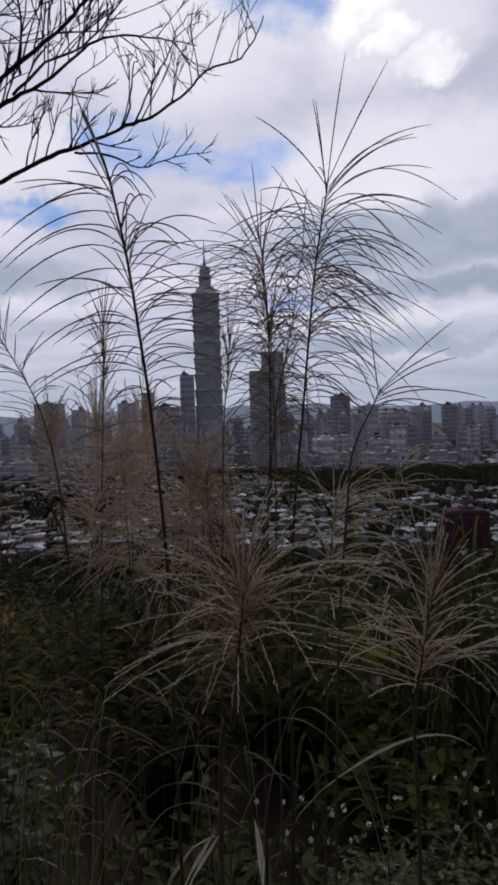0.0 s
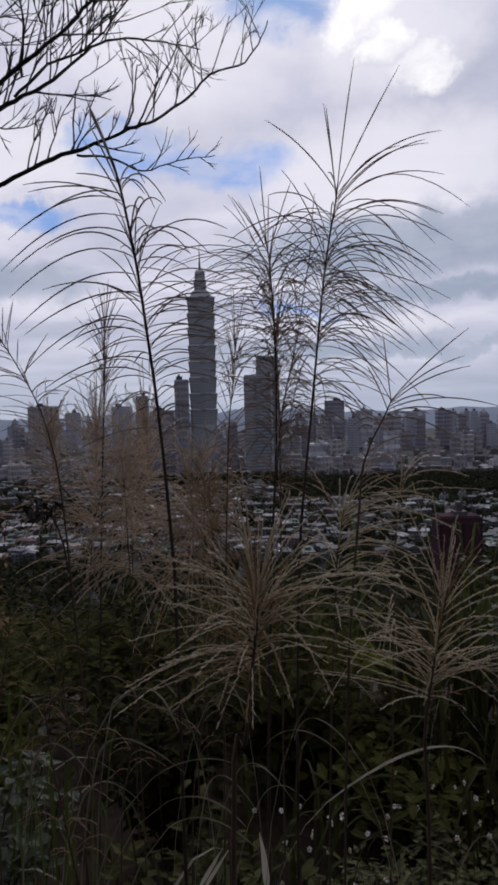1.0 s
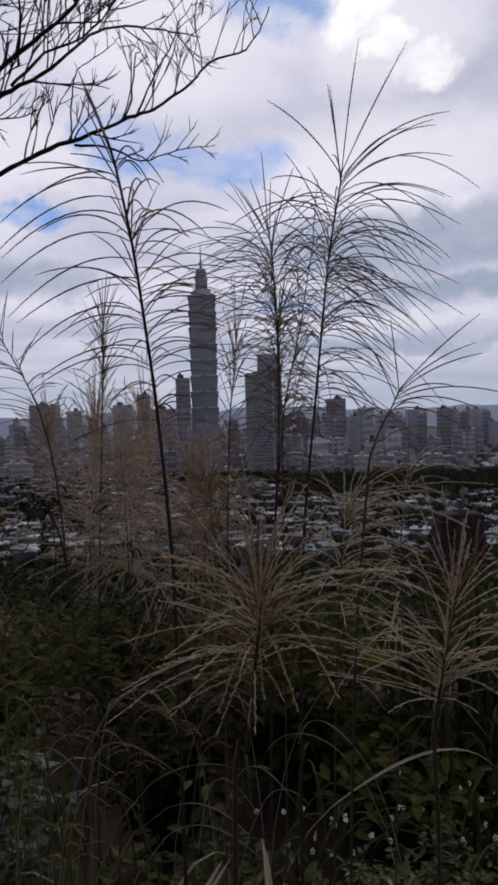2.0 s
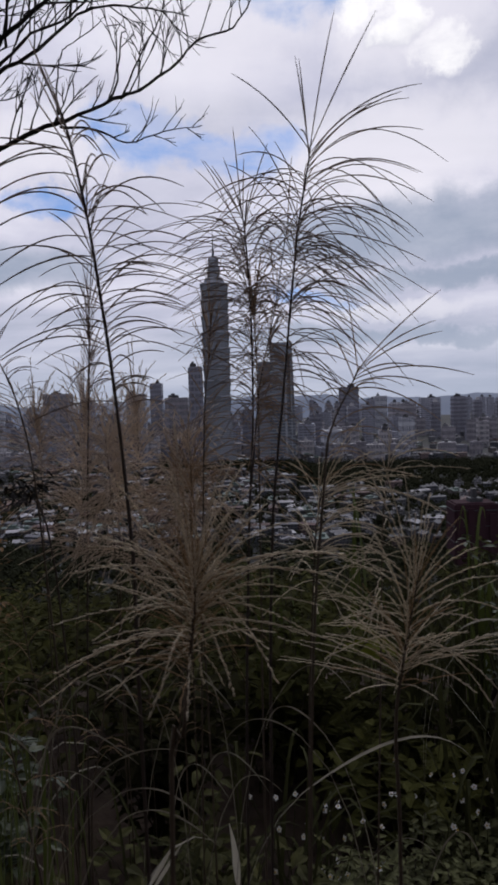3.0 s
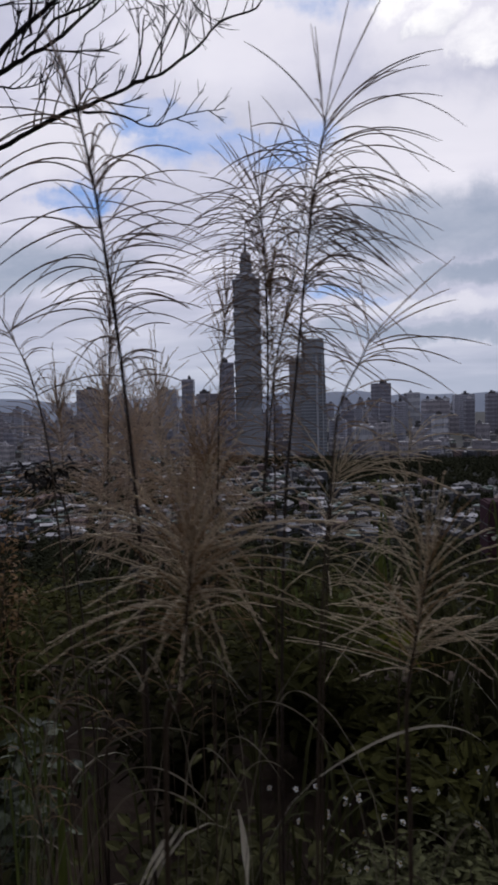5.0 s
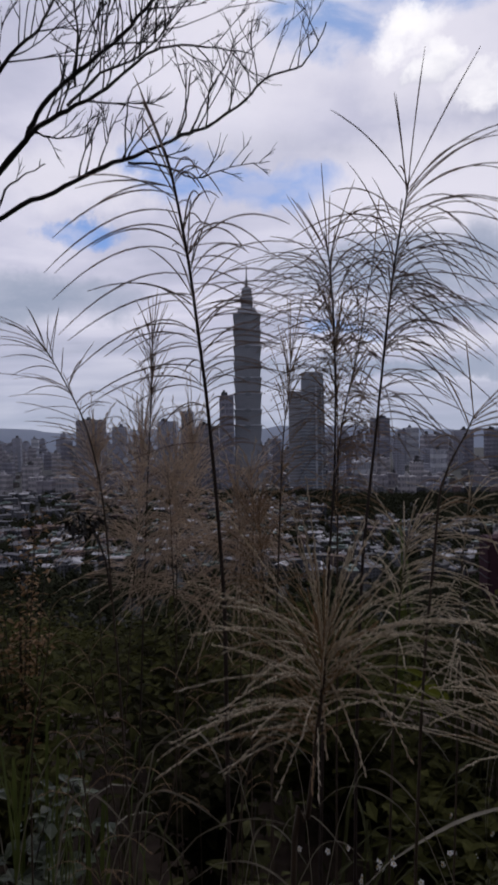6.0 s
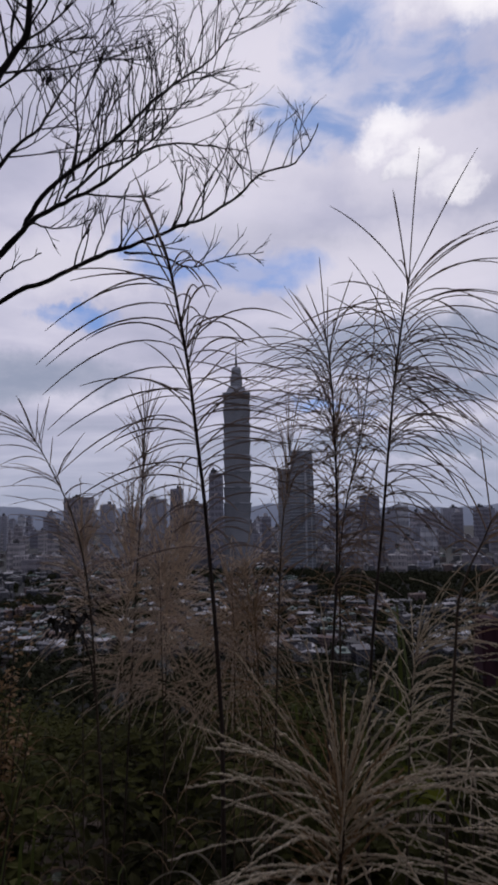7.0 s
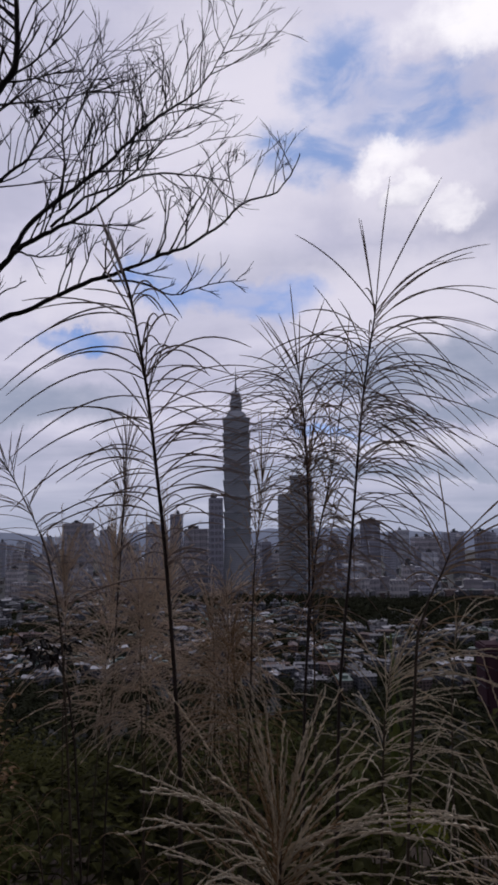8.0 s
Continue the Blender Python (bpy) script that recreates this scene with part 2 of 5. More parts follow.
M_STRAP = material("strap_leaf", [(0.045, 0.062, 0.016), (0.12, 0.145, 0.035)], 12, 0.55, vary=0.3, trans=0.25, gloss=0.25)
M_BROAD = material("broad_leaf", [(0.022, 0.032, 0.014), (0.062, 0.08, 0.036)], 18, 0.5, vary=0.5, trans=0.12, gloss=0.3)
M_WILTED = material("wilted_leaf", [(0.012, 0.012, 0.012), (0.035, 0.032, 0.030)], 25, 0.85, vary=0.3)
M_LIME = material("lime_leaf", [(0.12, 0.135, 0.014), (0.23, 0.25, 0.03)], 25, 0.5, vary=0.25, trans=0.3)
M_RUST = material("rust_leaf", [(0.15, 0.082, 0.032), (0.29, 0.17, 0.07)], 25, 0.7, vary=0.3, trans=0.25)
M_BARK = material("bark", [(0.010, 0.009, 0.010), (0.028, 0.024, 0.024)], 40, 0.9, 0.6)
M_PETAL = material("white_petal", [(0.70, 0.70, 0.68), (0.82, 0.82, 0.80)], 60, 0.6, trans=0.2)
M_POLLEN = material("yellow_centre", [(0.45, 0.30, 0.05), (0.6, 0.42, 0.08)], 200, 0.8)
M_CITY = material("city_ground", [(0.022, 0.026, 0.024), (0.06, 0.06, 0.062), (0.03, 0.038, 0.03)], 0.02, 0.9, spread=(0.35, 0.65))
M_WOOD = material("far_wood", [(0.013, 0.015, 0.009), (0.032, 0.034, 0.018)], 0.15, 0.95, vary=0.3, gloss=0.03)
# the hills' blue-grey is distance haze painted into the base colour
M_HILL_HAZE = material("far_hill", [(0.19, 0.225, 0.29), (0.23, 0.265, 0.33)], 0.004, 1.0)
# glass of the tallest tower, paled and greyed in its colour as haze would
M_HAZY_GLASS = material("hazy_tower_glass", [(0.215, 0.23, 0.26), (0.305, 0.318, 0.35)], 0.06, 0.35, vary=0.08)
M_BAND = material("tower_band", [(0.13, 0.145, 0.165), (0.19, 0.205, 0.225)], 0.2, 0.5)
M_BAND_PALE = material("plaza_band", [(0.28, 0.30, 0.335), (0.36, 0.38, 0.41)], 0.2, 0.5)
M_STEEL = material("spire_steel", [(0.10, 0.11, 0.13), (0.17, 0.18, 0.20)], 0.4, 0.45, metal=0.3)
M_WING = material("wing_glass", [(0.19, 0.19, 0.205), (0.26, 0.26, 0.275)], 0.05, 0.35, vary=0.08)
M_NAN = material("plaza_glass", [(0.115, 0.13, 0.155), (0.17, 0.19, 0.22)], 0.05, 0.2, vary=0.08, gloss=0.7)
M_ROOFS = [material("roof_" + n, c, 0.3, 0.7, vary=0.25) for n, c in (
    ("white", [(0.30, 0.295, 0.31), (0.46, 0.455, 0.47)]), ("grey", [(0.09, 0.09, 0.10), (0.17, 0.17, 0.185)]),
    ("red", [(0.075, 0.048, 0.048), (0.125, 0.078, 0.072)]), ("green", [(0.07, 0.10, 0.09), (0.13, 0.17, 0.15)]),
    ("dark", [(0.035, 0.035, 0.04), (0.07, 0.07, 0.075)]))]
# walls of the far blocks: colours lightened and blued to stand in for haze
M_HAZY_WALLS = [facade("hazy_facade_" + n, c, g, f, w) for n, c, g, f, w in (
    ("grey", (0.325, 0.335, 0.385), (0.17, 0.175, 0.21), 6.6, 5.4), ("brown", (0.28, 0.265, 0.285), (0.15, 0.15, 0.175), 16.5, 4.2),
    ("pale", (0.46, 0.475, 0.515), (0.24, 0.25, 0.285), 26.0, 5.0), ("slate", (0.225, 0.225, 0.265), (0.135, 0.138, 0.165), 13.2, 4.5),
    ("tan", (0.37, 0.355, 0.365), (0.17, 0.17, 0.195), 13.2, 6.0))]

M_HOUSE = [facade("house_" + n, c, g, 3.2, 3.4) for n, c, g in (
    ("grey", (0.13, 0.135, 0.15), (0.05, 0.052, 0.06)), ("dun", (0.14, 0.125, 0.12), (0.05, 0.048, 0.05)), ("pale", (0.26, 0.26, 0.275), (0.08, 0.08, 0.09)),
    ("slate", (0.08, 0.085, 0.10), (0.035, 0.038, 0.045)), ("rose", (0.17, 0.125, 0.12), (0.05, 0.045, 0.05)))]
M_STRAW = material("pale_straw", [(0.55, 0.53, 0.43), (0.76, 0.73, 0.62)], 40, 0.6, vary=0.15, trans=0.15, stretch=(1, 1, 0.2))

# ---- building helpers ----


def mesh(name, verts, faces, mat, smooth=False):
    me = bpy.data.meshes.new(name)
    me.from_pydata([tuple(v) for v in verts], [], faces)
    me.materials.append(mat)
    if smooth:
        me.polygons.foreach_set("use_smooth", [True] * len(me.polygons))
    me.update()
    return me


def thing(name, at, label, category, group="", kind=""):
    return tagged(place(new(name), at), label, category, group, kind)


def place(ob, at):
    ob.location = at
    return ob


def part(name, me, parent, label="", kind=""):
    """One mesh under a thing or a part; its points are given in the world and moved to the thing's origin."""
    ob = new(name, me)
    ob.parent = parent
    return tagged(ob, label, kind=kind)


def shift(verts, at):
    return [(v[0] - at[0], v[1] - at[1], v[2] - at[2]) for v in verts]


def tube(pts, radii, sides=4):
    """A tapering tube along the points: vertices and faces."""
    pts = [Vector(p) for p in pts]
    verts, faces = [], []
    side = Vector((0.3, 0.9, 0.2)).normalized()
    for i, p in enumerate(pts):
        d = (pts[min(i + 1, len(pts) - 1)] - pts[max(i - 1, 0)]).normalized()
        u = d.cross(side)
        if u.length < 0.05:
            u = d.cross(Vector((1, 0, 0)))
        u.normalize()
        w = d.cross(u)
        for k in range(sides):
            a = 2 * math.pi * k / sides
            verts.append(p + (u * math.cos(a) + w * math.sin(a)) * radii[i])
    for i in range(len(pts) - 1):
        for k in range(sides):
            a, b = i * sides + k, i * sides + (k + 1) % sides
            faces.append((a, b, b + sides, a + sides))
    faces.append(tuple(range(sides))[::-1])
    n = len(verts)
    faces.append(tuple(range(n - sides, n)))
    return verts, faces


def bezier(a, c, b, n):
    a, b, c = Vector(a), Vector(b), Vector(c)
    return [a * (1 - u) ** 2 + c * 2 * u * (1 - u) + b * u * u for u in (i / n for i in range(n + 1))]


def along(pts, s):
    """The point at the share s of a line's length."""
    pts = [Vector(p) for p in pts]
    lens = [(b - a).length for a, b in zip(pts, pts[1:])]
    want = s * sum(lens)
    for a, b, l in zip(pts, pts[1:], lens):
        if want <= l:
            return a.lerp(b, want / l)
        want -= l
    return pts[-1].copy()


def smoothed(pts, n):
    """A rounded line through the points."""
    pts = [Vector(p) for p in pts]
    out_pts = []
    for i in range(len(pts) - 1):
        p0, p1, p2, p3 = pts[max(i - 1, 0)], pts[i], pts[i + 1], pts[min(i + 2, len(pts) - 1)]
        for k in range(n):
            u = k / n
            out_pts.append(0.5 * (2 * p1 + (p2 - p0) * u + (2 * p0 - 5 * p1 + 4 * p2 - p3) * u * u + (3 * p1 - p0 - 3 * p2 + p3) * u ** 3))
    out_pts.append(pts[-1])
    return out_pts


def join(pieces):
    verts, faces = [], []
    for v, f in pieces:
        o = len(verts)
        verts += v
        faces += [tuple(i + o for i in q) for q in f]
    return verts, faces


def leaf_shape(p, d, up, l, w):
    d, up = d.normalized(), up.normalized()
    s = d.cross(up).normalized()
    v = [p, p + d * l * 0.35 - s * w + up * w * 0.3, p + d * l * 0.4, p + d * l * 0.35 + s * w + up * w * 0.3, p + d * l - up * l * 0.12, p + d * l * 0.75 - s * w * 0.6, p + d * l * 0.75 + s * w * 0.6]
    return v, [(0, 2, 1), (0, 3, 2), (1, 2, 5), (2, 3, 6), (2, 4, 5), (2, 6, 4)]


def box(x0, y0, z0, x1, y1, z1):
    v = [(x, y, z) for z in (z0, z1) for x, y in ((x0, y0), (x1, y0), (x1, y1), (x0, y1))]
    return v, [(3, 2, 1, 0), (4, 5, 6, 7), (0, 1, 5, 4), (1, 2, 6, 5), (2, 3, 7, 6), (3, 0, 4, 7)]


# ---- ground ----
CITY = -152.5


def ground_z(x, y):
    """The hillside: a path's shelf, an unseen light-blocking rise behind it, and a steep fall to the plain."""
    # steep unseen bank, added to keep sky light off the near slope
    if y < 0:
        return min(75.0, -1.5 * y * min(1.0, -y / 1.2))
    bumpy = 0.10 * noise.noise(Vector((x * 0.9, y * 0.9, 0))) + 0.05 * noise.noise(Vector((x * 3, y * 3, 4)))
    if y < 2.6:
        return bumpy * min(1, y)
    d = y - 2.6
    fall = 0.25 * d * min(1, d / 3) + 0.30 * max(0, d - 3)
    return max(CITY, bumpy - fall)


def build_ground():
    ys = [-4500, -1500, -300, -110, -60, -30, -15, -8, -5, -3, -2, -1.2, -0.6, 0]
    y = 0.0
    while y < 4900:
        y += max(0.12, 0.07 * y)
        ys.append(y)
    xs = [0.0]
    x = 0.0
    while x < 4900:
        x += max(0.14, 0.09 * x)
        xs.append(x)
    xs = [-v for v in xs[:0:-1]] + xs
    verts = [(x, y, ground_z(x, y)) for y in ys for x in xs]
    w = len(xs)
    faces = [(j * w + i, j * w + i + 1, (j + 1) * w + i + 1, (j + 1) * w + i) for j in range(len(ys) - 1) for i in range(w - 1)]
    me = mesh("ground", verts, faces, M_SOIL, True)
    me.materials.append(M_CITY)
    for p in me.polygons:
        if p.center.z < CITY + 3:
            p.material_index = 1
    tagged(new("ground", me), "dark hillside soil falling to the grey city plain", "ground", kind="structure")


build_ground()


def build_hills():
    """The far hills that close the plain, with distance haze put into their colour."""
    n = 160
    verts, faces = [], []
    for i in range(n + 1):
        a = radians(-75 + 150 * i / n)
        h = 118 + 62 * noise.noise(Vector((i * 0.09, 2.0, 0))) + 26 * noise.noise(Vector((i * 0.31, 7.0, 0))) + 34 * max(0, -math.sin(a) * 1.3)
        for r, k in ((4050, 0.0), (4300, 0.55), (4550, 1.0), (4850, 0.8)):
            verts.append((r * math.sin(a), r * math.cos(a), CITY + h * k + (10 * noise.noise(Vector((i * 0.7, r, 0))) if k else -4)))
    for i in range(n):
        for k in range(3):
            a = i * 4 + k
            faces.append((a, a + 4, a + 5, a + 1))
    tagged(new("far_hills", mesh("far_hills", verts, faces, M_HILL_HAZE, True)), "hills beyond the city with blue-grey haze painted into their colour", "hills", kind="structure")


build_hills()

# ---- the city ----


def ring(cx, cy, half, notch, z):
    """A square section with stepped-in corners."""
    h, n = half, half - notch
    pts = [(n, -h), (n, -n), (h, -n), (h, n), (n, n), (n, h), (-n, h), (-n, n), (-h, n), (-h, -n), (-n, -n), (-n, -h)]
    return [(cx + x, cy + y, z) for x, y in pts]


def loft(rings):
    k = len(rings[0])
    verts = [v for r in rings for v in r]
    faces = [(i * k + j, i * k + (j + 1) % k, (i + 1) * k + (j + 1) % k, (i + 1) * k + j) for i in range(len(rings) - 1) for j in range(k)]
    faces += [tuple(range(k))[::-1], tuple(range(len(verts) - k, len(verts)))]
    return verts, faces


def skyscraper(x, y):
    """The tall tower: a tapering foot, eight flaring tiers, a crown and a spire."""
    t = thing("skyscraper", (x, y, CITY), "very tall blue-green glass tower of stacked flaring tiers with a spire", "skyscraper")
    t.rotation_euler[2] = radians(4)
    t.scale = (1.08, 1.08, 1.0)
    foot = loft([ring(0, 0, 33, 4, 0), ring(0, 0, 29, 4, 60), ring(0, 0, 24.5, 3.5, 118)])
    part("foot", mesh("foot", *foot, M_HAZY_GLASS), t)
    for i in range(24):
        h = 33 - 8.2 * (i + 1) / 25 + 0.5
        part("floor_band", mesh("floor_band", *loft([ring(0, 0, h, 4, 4 + i * 4.6), ring(0, 0, h, 4, 5.2 + i * 4.6)]), M_BAND), t)
    tier_mesh = mesh("tier", *loft([ring(0, 0, 24.8, 3, 0), ring(0, 0, 25.0, 3, 2), ring(0, 0, 27.4, 3.2, 30.5), ring(0, 0, 28.2, 3.0, 31), ring(0, 0, 28.2, 3.0, 33), ring(0, 0, 26, 3.2, 34)]), M_HAZY_GLASS)
    band_mesh = [mesh("floor_band", *loft([ring(0, 0, 25.3 + 2.3 * k / 7, 3.1, 3 + k * 3.7), ring(0, 0, 25.4 + 2.3 * k / 7, 3.1, 4.1 + k * 3.7)]), M_BAND) for k in range(8)]
    emblem = mesh("emblem", *loft([[(7 * math.cos(a), -29.2 + d, 31 + 3.6 * math.sin(a)) for a in [k * math.pi / 4 for k in range(8)]] for d in (0, 1.2)]), M_BAND)
    for i in range(8):
        tier = part("tier", tier_mesh, t)
        tier.location[2] = 118 + 34 * i
        for b in band_mesh:
            part("floor_band", b, tier)
        part("emblem", emblem, tier)
    part("crown_base", mesh("crown_base", *loft([ring(0, 0, 22, 4, 390), ring(0, 0, 19, 4, 396), ring(0, 0, 16.5, 3, 402), ring(0, 0, 15, 3, 404)]), M_HAZY_GLASS), t)
    crown = part("crown", mesh("crown", *loft([ring(0, 0, 11.5, 2, 404), ring(0, 0, 11.5, 2, 422), ring(0, 0, 13, 2, 424), ring(0, 0, 13, 2, 427), ring(0, 0, 10, 2, 428), ring(0, 0, 9.5, 2, 444), ring(0, 0, 7, 1.5, 449)]), M_HAZY_GLASS), t)
    for z in (408, 413, 418, 433, 439):
        part("floor_band", mesh("floor_band", *loft([ring(0, 0, 12 if z < 425 else 10.4, 2, z), ring(0, 0, 12 if z < 425 else 10.4, 2, z + 1.6)]), M_BAND), crown)
    pts = [(0, 0, z) for z in (448, 452, 466, 468, 486, 508)]
    part("spire", mesh("spire", *tube(pts, [4, 2.6, 2.2, 1.4, 1.0, 0.35], 8), M_STEEL), t)


skyscraper(-92.25, 1450.8)


def plaza_tower(x, y):
    """The glass tower with the slanted roof."""
    t = thing("plaza_tower", (x, y, CITY), "tapering blue glass office tower with a slanted roof", "skyscraper")

    def sec(hx, hy, z, tilt=0.0):
        return [(-hx, -hy, z + tilt), (hx, -hy, z - tilt), (hx, hy, z - tilt), (-hx, hy, z + tilt)]
    part("shaft", mesh("shaft", *loft([sec(28, 26, 0), sec(26.5, 24, 150), sec(24, 21, 252, 0), sec(23.6, 20.4, 254)]), M_NAN), t)
    part("crown", mesh("crown", *loft([sec(23.9, 20.8, 236), sec(23.6, 20.4, 264), sec(21, 18, 264.5)]), M_BAND_PALE), t, "paler glazed crown")
    for k in range(5):
        part("floor_band", mesh("floor_band", *loft([sec(24.2, 21.1, 238 + k * 5.4), sec(24.2, 21.1, 239 + k * 5.4)]), M_NAN), t)
    for i in range(32):
        z = 12 + i * 7.0
        w = 28.2 - 1.5 * min(z, 150) / 150 - 2.5 * max(0, z - 150) / 102
        part("floor_band", mesh("floor_band", *loft([sec(w + .15, w - 1.7, z), sec(w + .15, w - 1.7, z + 1.3)]), M_BAND_PALE), t)
    for k, w in ((8, 2.2), (20, 0.9)):
        part("fin", mesh("fin", *box(k - w, -28.4, 0, k + w, -20, 236), M_BAND_PALE), t, "pale upright glass fin")
    part("side_wing", mesh("side_wing", *loft([sec(14, 20, 0), sec(14, 20, 218), sec(12, 18, 224)]), M_WING), t).location = (-38, 6, 0)
    for i in range(30):
        part("floor_band", mesh("floor_band", *loft([sec(14.3, 20.3, 10 + i * 7), sec(14.3, 20.3, 11.6 + i * 7)]), M_BAND_PALE), t).location = (-38, 6, 0)


plaza_tower(48, 1480)


def tower_block(w, d, h, wall, roof, rnd, ledges=True):
    """Meshes of an upright block: shaft with set-back, parapet, lift house, columns of bays."""
    storeys = max(2, int(h / 3.3))
    parts = [("shaft", mesh("shaft", *join([box(-w / 2, -d / 2, 0, w / 2, d / 2, h), box(-w / 2 + 2, -d / 2 + 2, h, w / 2 - 2, d / 2 - 2, h + 1.0)]), wall))]
    lw = w * rnd.uniform(0.2, 0.45)
    ox = rnd.uniform(-0.25, 0.25) * w
    parts.append(("lift_house", mesh("lift_house", *join([box(ox - lw / 2, -d / 5, h + 1, ox + lw / 2, d / 5, h + rnd.uniform(4, 9)), box(ox - lw / 4, -d / 9, h + 4, ox + lw / 8, d / 9, h + rnd.uniform(9, 12))]), roof)))
    nb = rnd.choice((2, 3, 4))
    for i in range(nb):
        bx = -w / 2 + (i + 0.5) * w / nb
        parts.append(("bay", mesh("bay", *box(bx - w / nb * 0.28, -d / 2 - 1.6, 4, bx + w / nb * 0.28, -d / 2 + 0.5, h - rnd.uniform(2, 8)), wall)))
    for k in range(4, storeys, max(4, storeys // 4)) if ledges else ():
        parts.append(("ledge", mesh("ledge", *box(-w / 2 - 0.5, -d / 2 - 0.6, 3.3 * k, w / 2 + 0.5, d / 2 + 0.5, 3.3 * k + 0.7), roof)))
    return parts


def block_at(name, parts, x, y, turn, label, group=""):
    t = thing(name, (x, y, CITY - 0.5), label, "building", group)
    t.rotation_euler[2] = radians(turn)
    for n, me in parts:
        part(n, me, t)
    return t


rnd = random.Random(5)
# the blocks that stand out: x, y, width, height, wall, roof
for x, y, w, h, k, r, label in (
        (304, 2300, 66, 168, 3, 4, "dark slate high-rise standing above its neighbours"),
        (430, 2400, 46, 134, 2, 1, "pale high-rise slab with upright bays"),
        (392, 2380, 30, 124, 0, 1, "grey high-rise slab"),
        (423, 2000, 72, 112, 1, 1, "broad brownish apartment tower"),
        (581, 2300, 66, 124, 0, 4, "grey apartment tower with twin lift houses"),
        (650, 2200, 44, 126, 3, 4, "slate apartment tower"),
        (190, 1700, 68, 56, 2, 0, "pale office block with a white flat roof"),
        (416, 1500, 22, 34, 2, 0, "narrow white block"),
        (-134, 1400, 30, 214, 3, 4, "slim dark tower beside the tallest one"),
        (-279, 1800, 32, 190, 3, 4, "slim slate tower"),
        (-577, 1900, 74, 170, 1, 4, "broad brown high-rise"),
        (-480, 1850, 40, 150, 0, 1, "grey high-rise"),
        (156, 1900, 36, 92, 3, 4, "small slate high-rise"),
        (-210, 1700, 60, 150, 1, 4, "brown high-rise behind the grass"),
        (-390, 2100, 60, 165, 0, 4, "grey high-rise")):
    block_at("high_rise", tower_block(w, w * 0.6, h, M_HAZY_WALLS[k], M_ROOFS[r], rnd), x, y, rnd.uniform(-8, 8), label + " on the city plain")

kinds = [tower_block(rnd.uniform(18, 42), rnd.uniform(16, 26), rnd.uniform(28, 70) + 24 * (i % 3), M_HAZY_WALLS[i % 5], M_ROOFS[rnd.choice((0, 1, 1, 4))], rnd, False) for i in range(12)]
names = ["grey", "brown", "pale grey", "slate", "tan"]
count = 0
while count < 250:
    y = rnd.uniform(1480, 3900)
    x = rnd.uniform(-0.52, 0.52) * y
    if abs(x + 96) < 60 and y < 1560 or abs(x - 40) < 70 and y < 1560:
        continue
    i = rnd.randrange(12)
    if y < 1750 and i % 3 == 2:
        continue
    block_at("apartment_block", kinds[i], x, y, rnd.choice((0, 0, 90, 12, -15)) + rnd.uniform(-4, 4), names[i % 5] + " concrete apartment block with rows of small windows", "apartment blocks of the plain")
    count += 1


mids = [tower_block(rnd.uniform(16, 40), rnd.uniform(14, 22), rnd.uniform(18, 44), M_HAZY_WALLS[(4, 1, 0, 2, 1, 3)[i]], M_ROOFS[(0, 1, 1, 0, 4, 1)[i]], rnd, False) for i in range(6)]
for i in range(58):
    y = rnd.uniform(1410, 1640)
    x = rnd.uniform(-0.45, 0.47) * y
    if abs(x + 92) < 55 and y < 1520 or abs(x - 40) < 75 and y < 1530:
        continue
    k = rnd.randrange(6)
    block_at("office_block", mids[k], x, y, rnd.uniform(-30, 30), ("tan", "dull brown", "grey", "pale grey", "brown", "slate grey")[k] + " mid-rise block at the foot of the towers", "mid-rise blocks of the centre")


def low_house(w, d, h, k, r, rnd):
    parts = [("house_body", mesh("house_body", *box(-w / 2, -d / 2, 0, w / 2, d / 2, h), M_HOUSE[k]))]
    if rnd.random() < 0.6:
        e = 0.6
        s = [(-w / 2 - e, -d / 2 - e, h), (w / 2 + e, -d / 2 - e, h), (w / 2 + e, d / 2 + e, h), (-w / 2 - e, d / 2 + e, h), (-w / 2 - e, 0, h + d * 0.16), (w / 2 + e, 0, h + d * 0.16)]
        parts.append(("roof", mesh("roof", s, [(0, 1, 5, 4), (2, 3, 4, 5), (0, 4, 3), (1, 2, 5), (3, 2, 1, 0)], M_ROOFS[r])))
    else:
        parts.append(("roof", mesh("roof", *join([box(-w / 2 - .3, -d / 2 - .3, h, w / 2 + .3, d / 2 + .3, h + 0.5), box(-w / 5, -d / 4, h + .5, w / 6, d / 6, h + 3.2)]), M_ROOFS[r])))
    parts.append(("water_tank", mesh("water_tank", *tube([(w / 4, d / 4, h), (w / 4, d / 4, h + 2.6), (w / 4, d / 4, h + 3)], [1.2, 1.2, 0.4], 8), M_ROOFS[0])))
    return parts


roof_names = ["white", "grey", "dull red", "greenish", "dark"]
lows = []
for i in range(16):
    r = (0, 1, 4, 1, 2, 4, 3, 4, 1, 4, 1, 1, 4, 0, 1, 4)[i]
    lows.append((low_house(rnd.uniform(9, 26), rnd.uniform(8, 14), rnd.uniform(7, 17), i % 5, r, rnd), r))
rest = {}
spots = sorted([(rnd.uniform(640, 1460), rnd.uniform(-0.48, 0.48), rnd.randrange(16), rnd.choice((0, 90, 20, -20)) + rnd.uniform(-25, 25)) for _ in range(1250)]
               + [(rnd.uniform(1400, 2300), rnd.uniform(-0.48, 0.48), rnd.randrange(16), rnd.choice((0, 90, 20, -20))) for _ in range(260)])
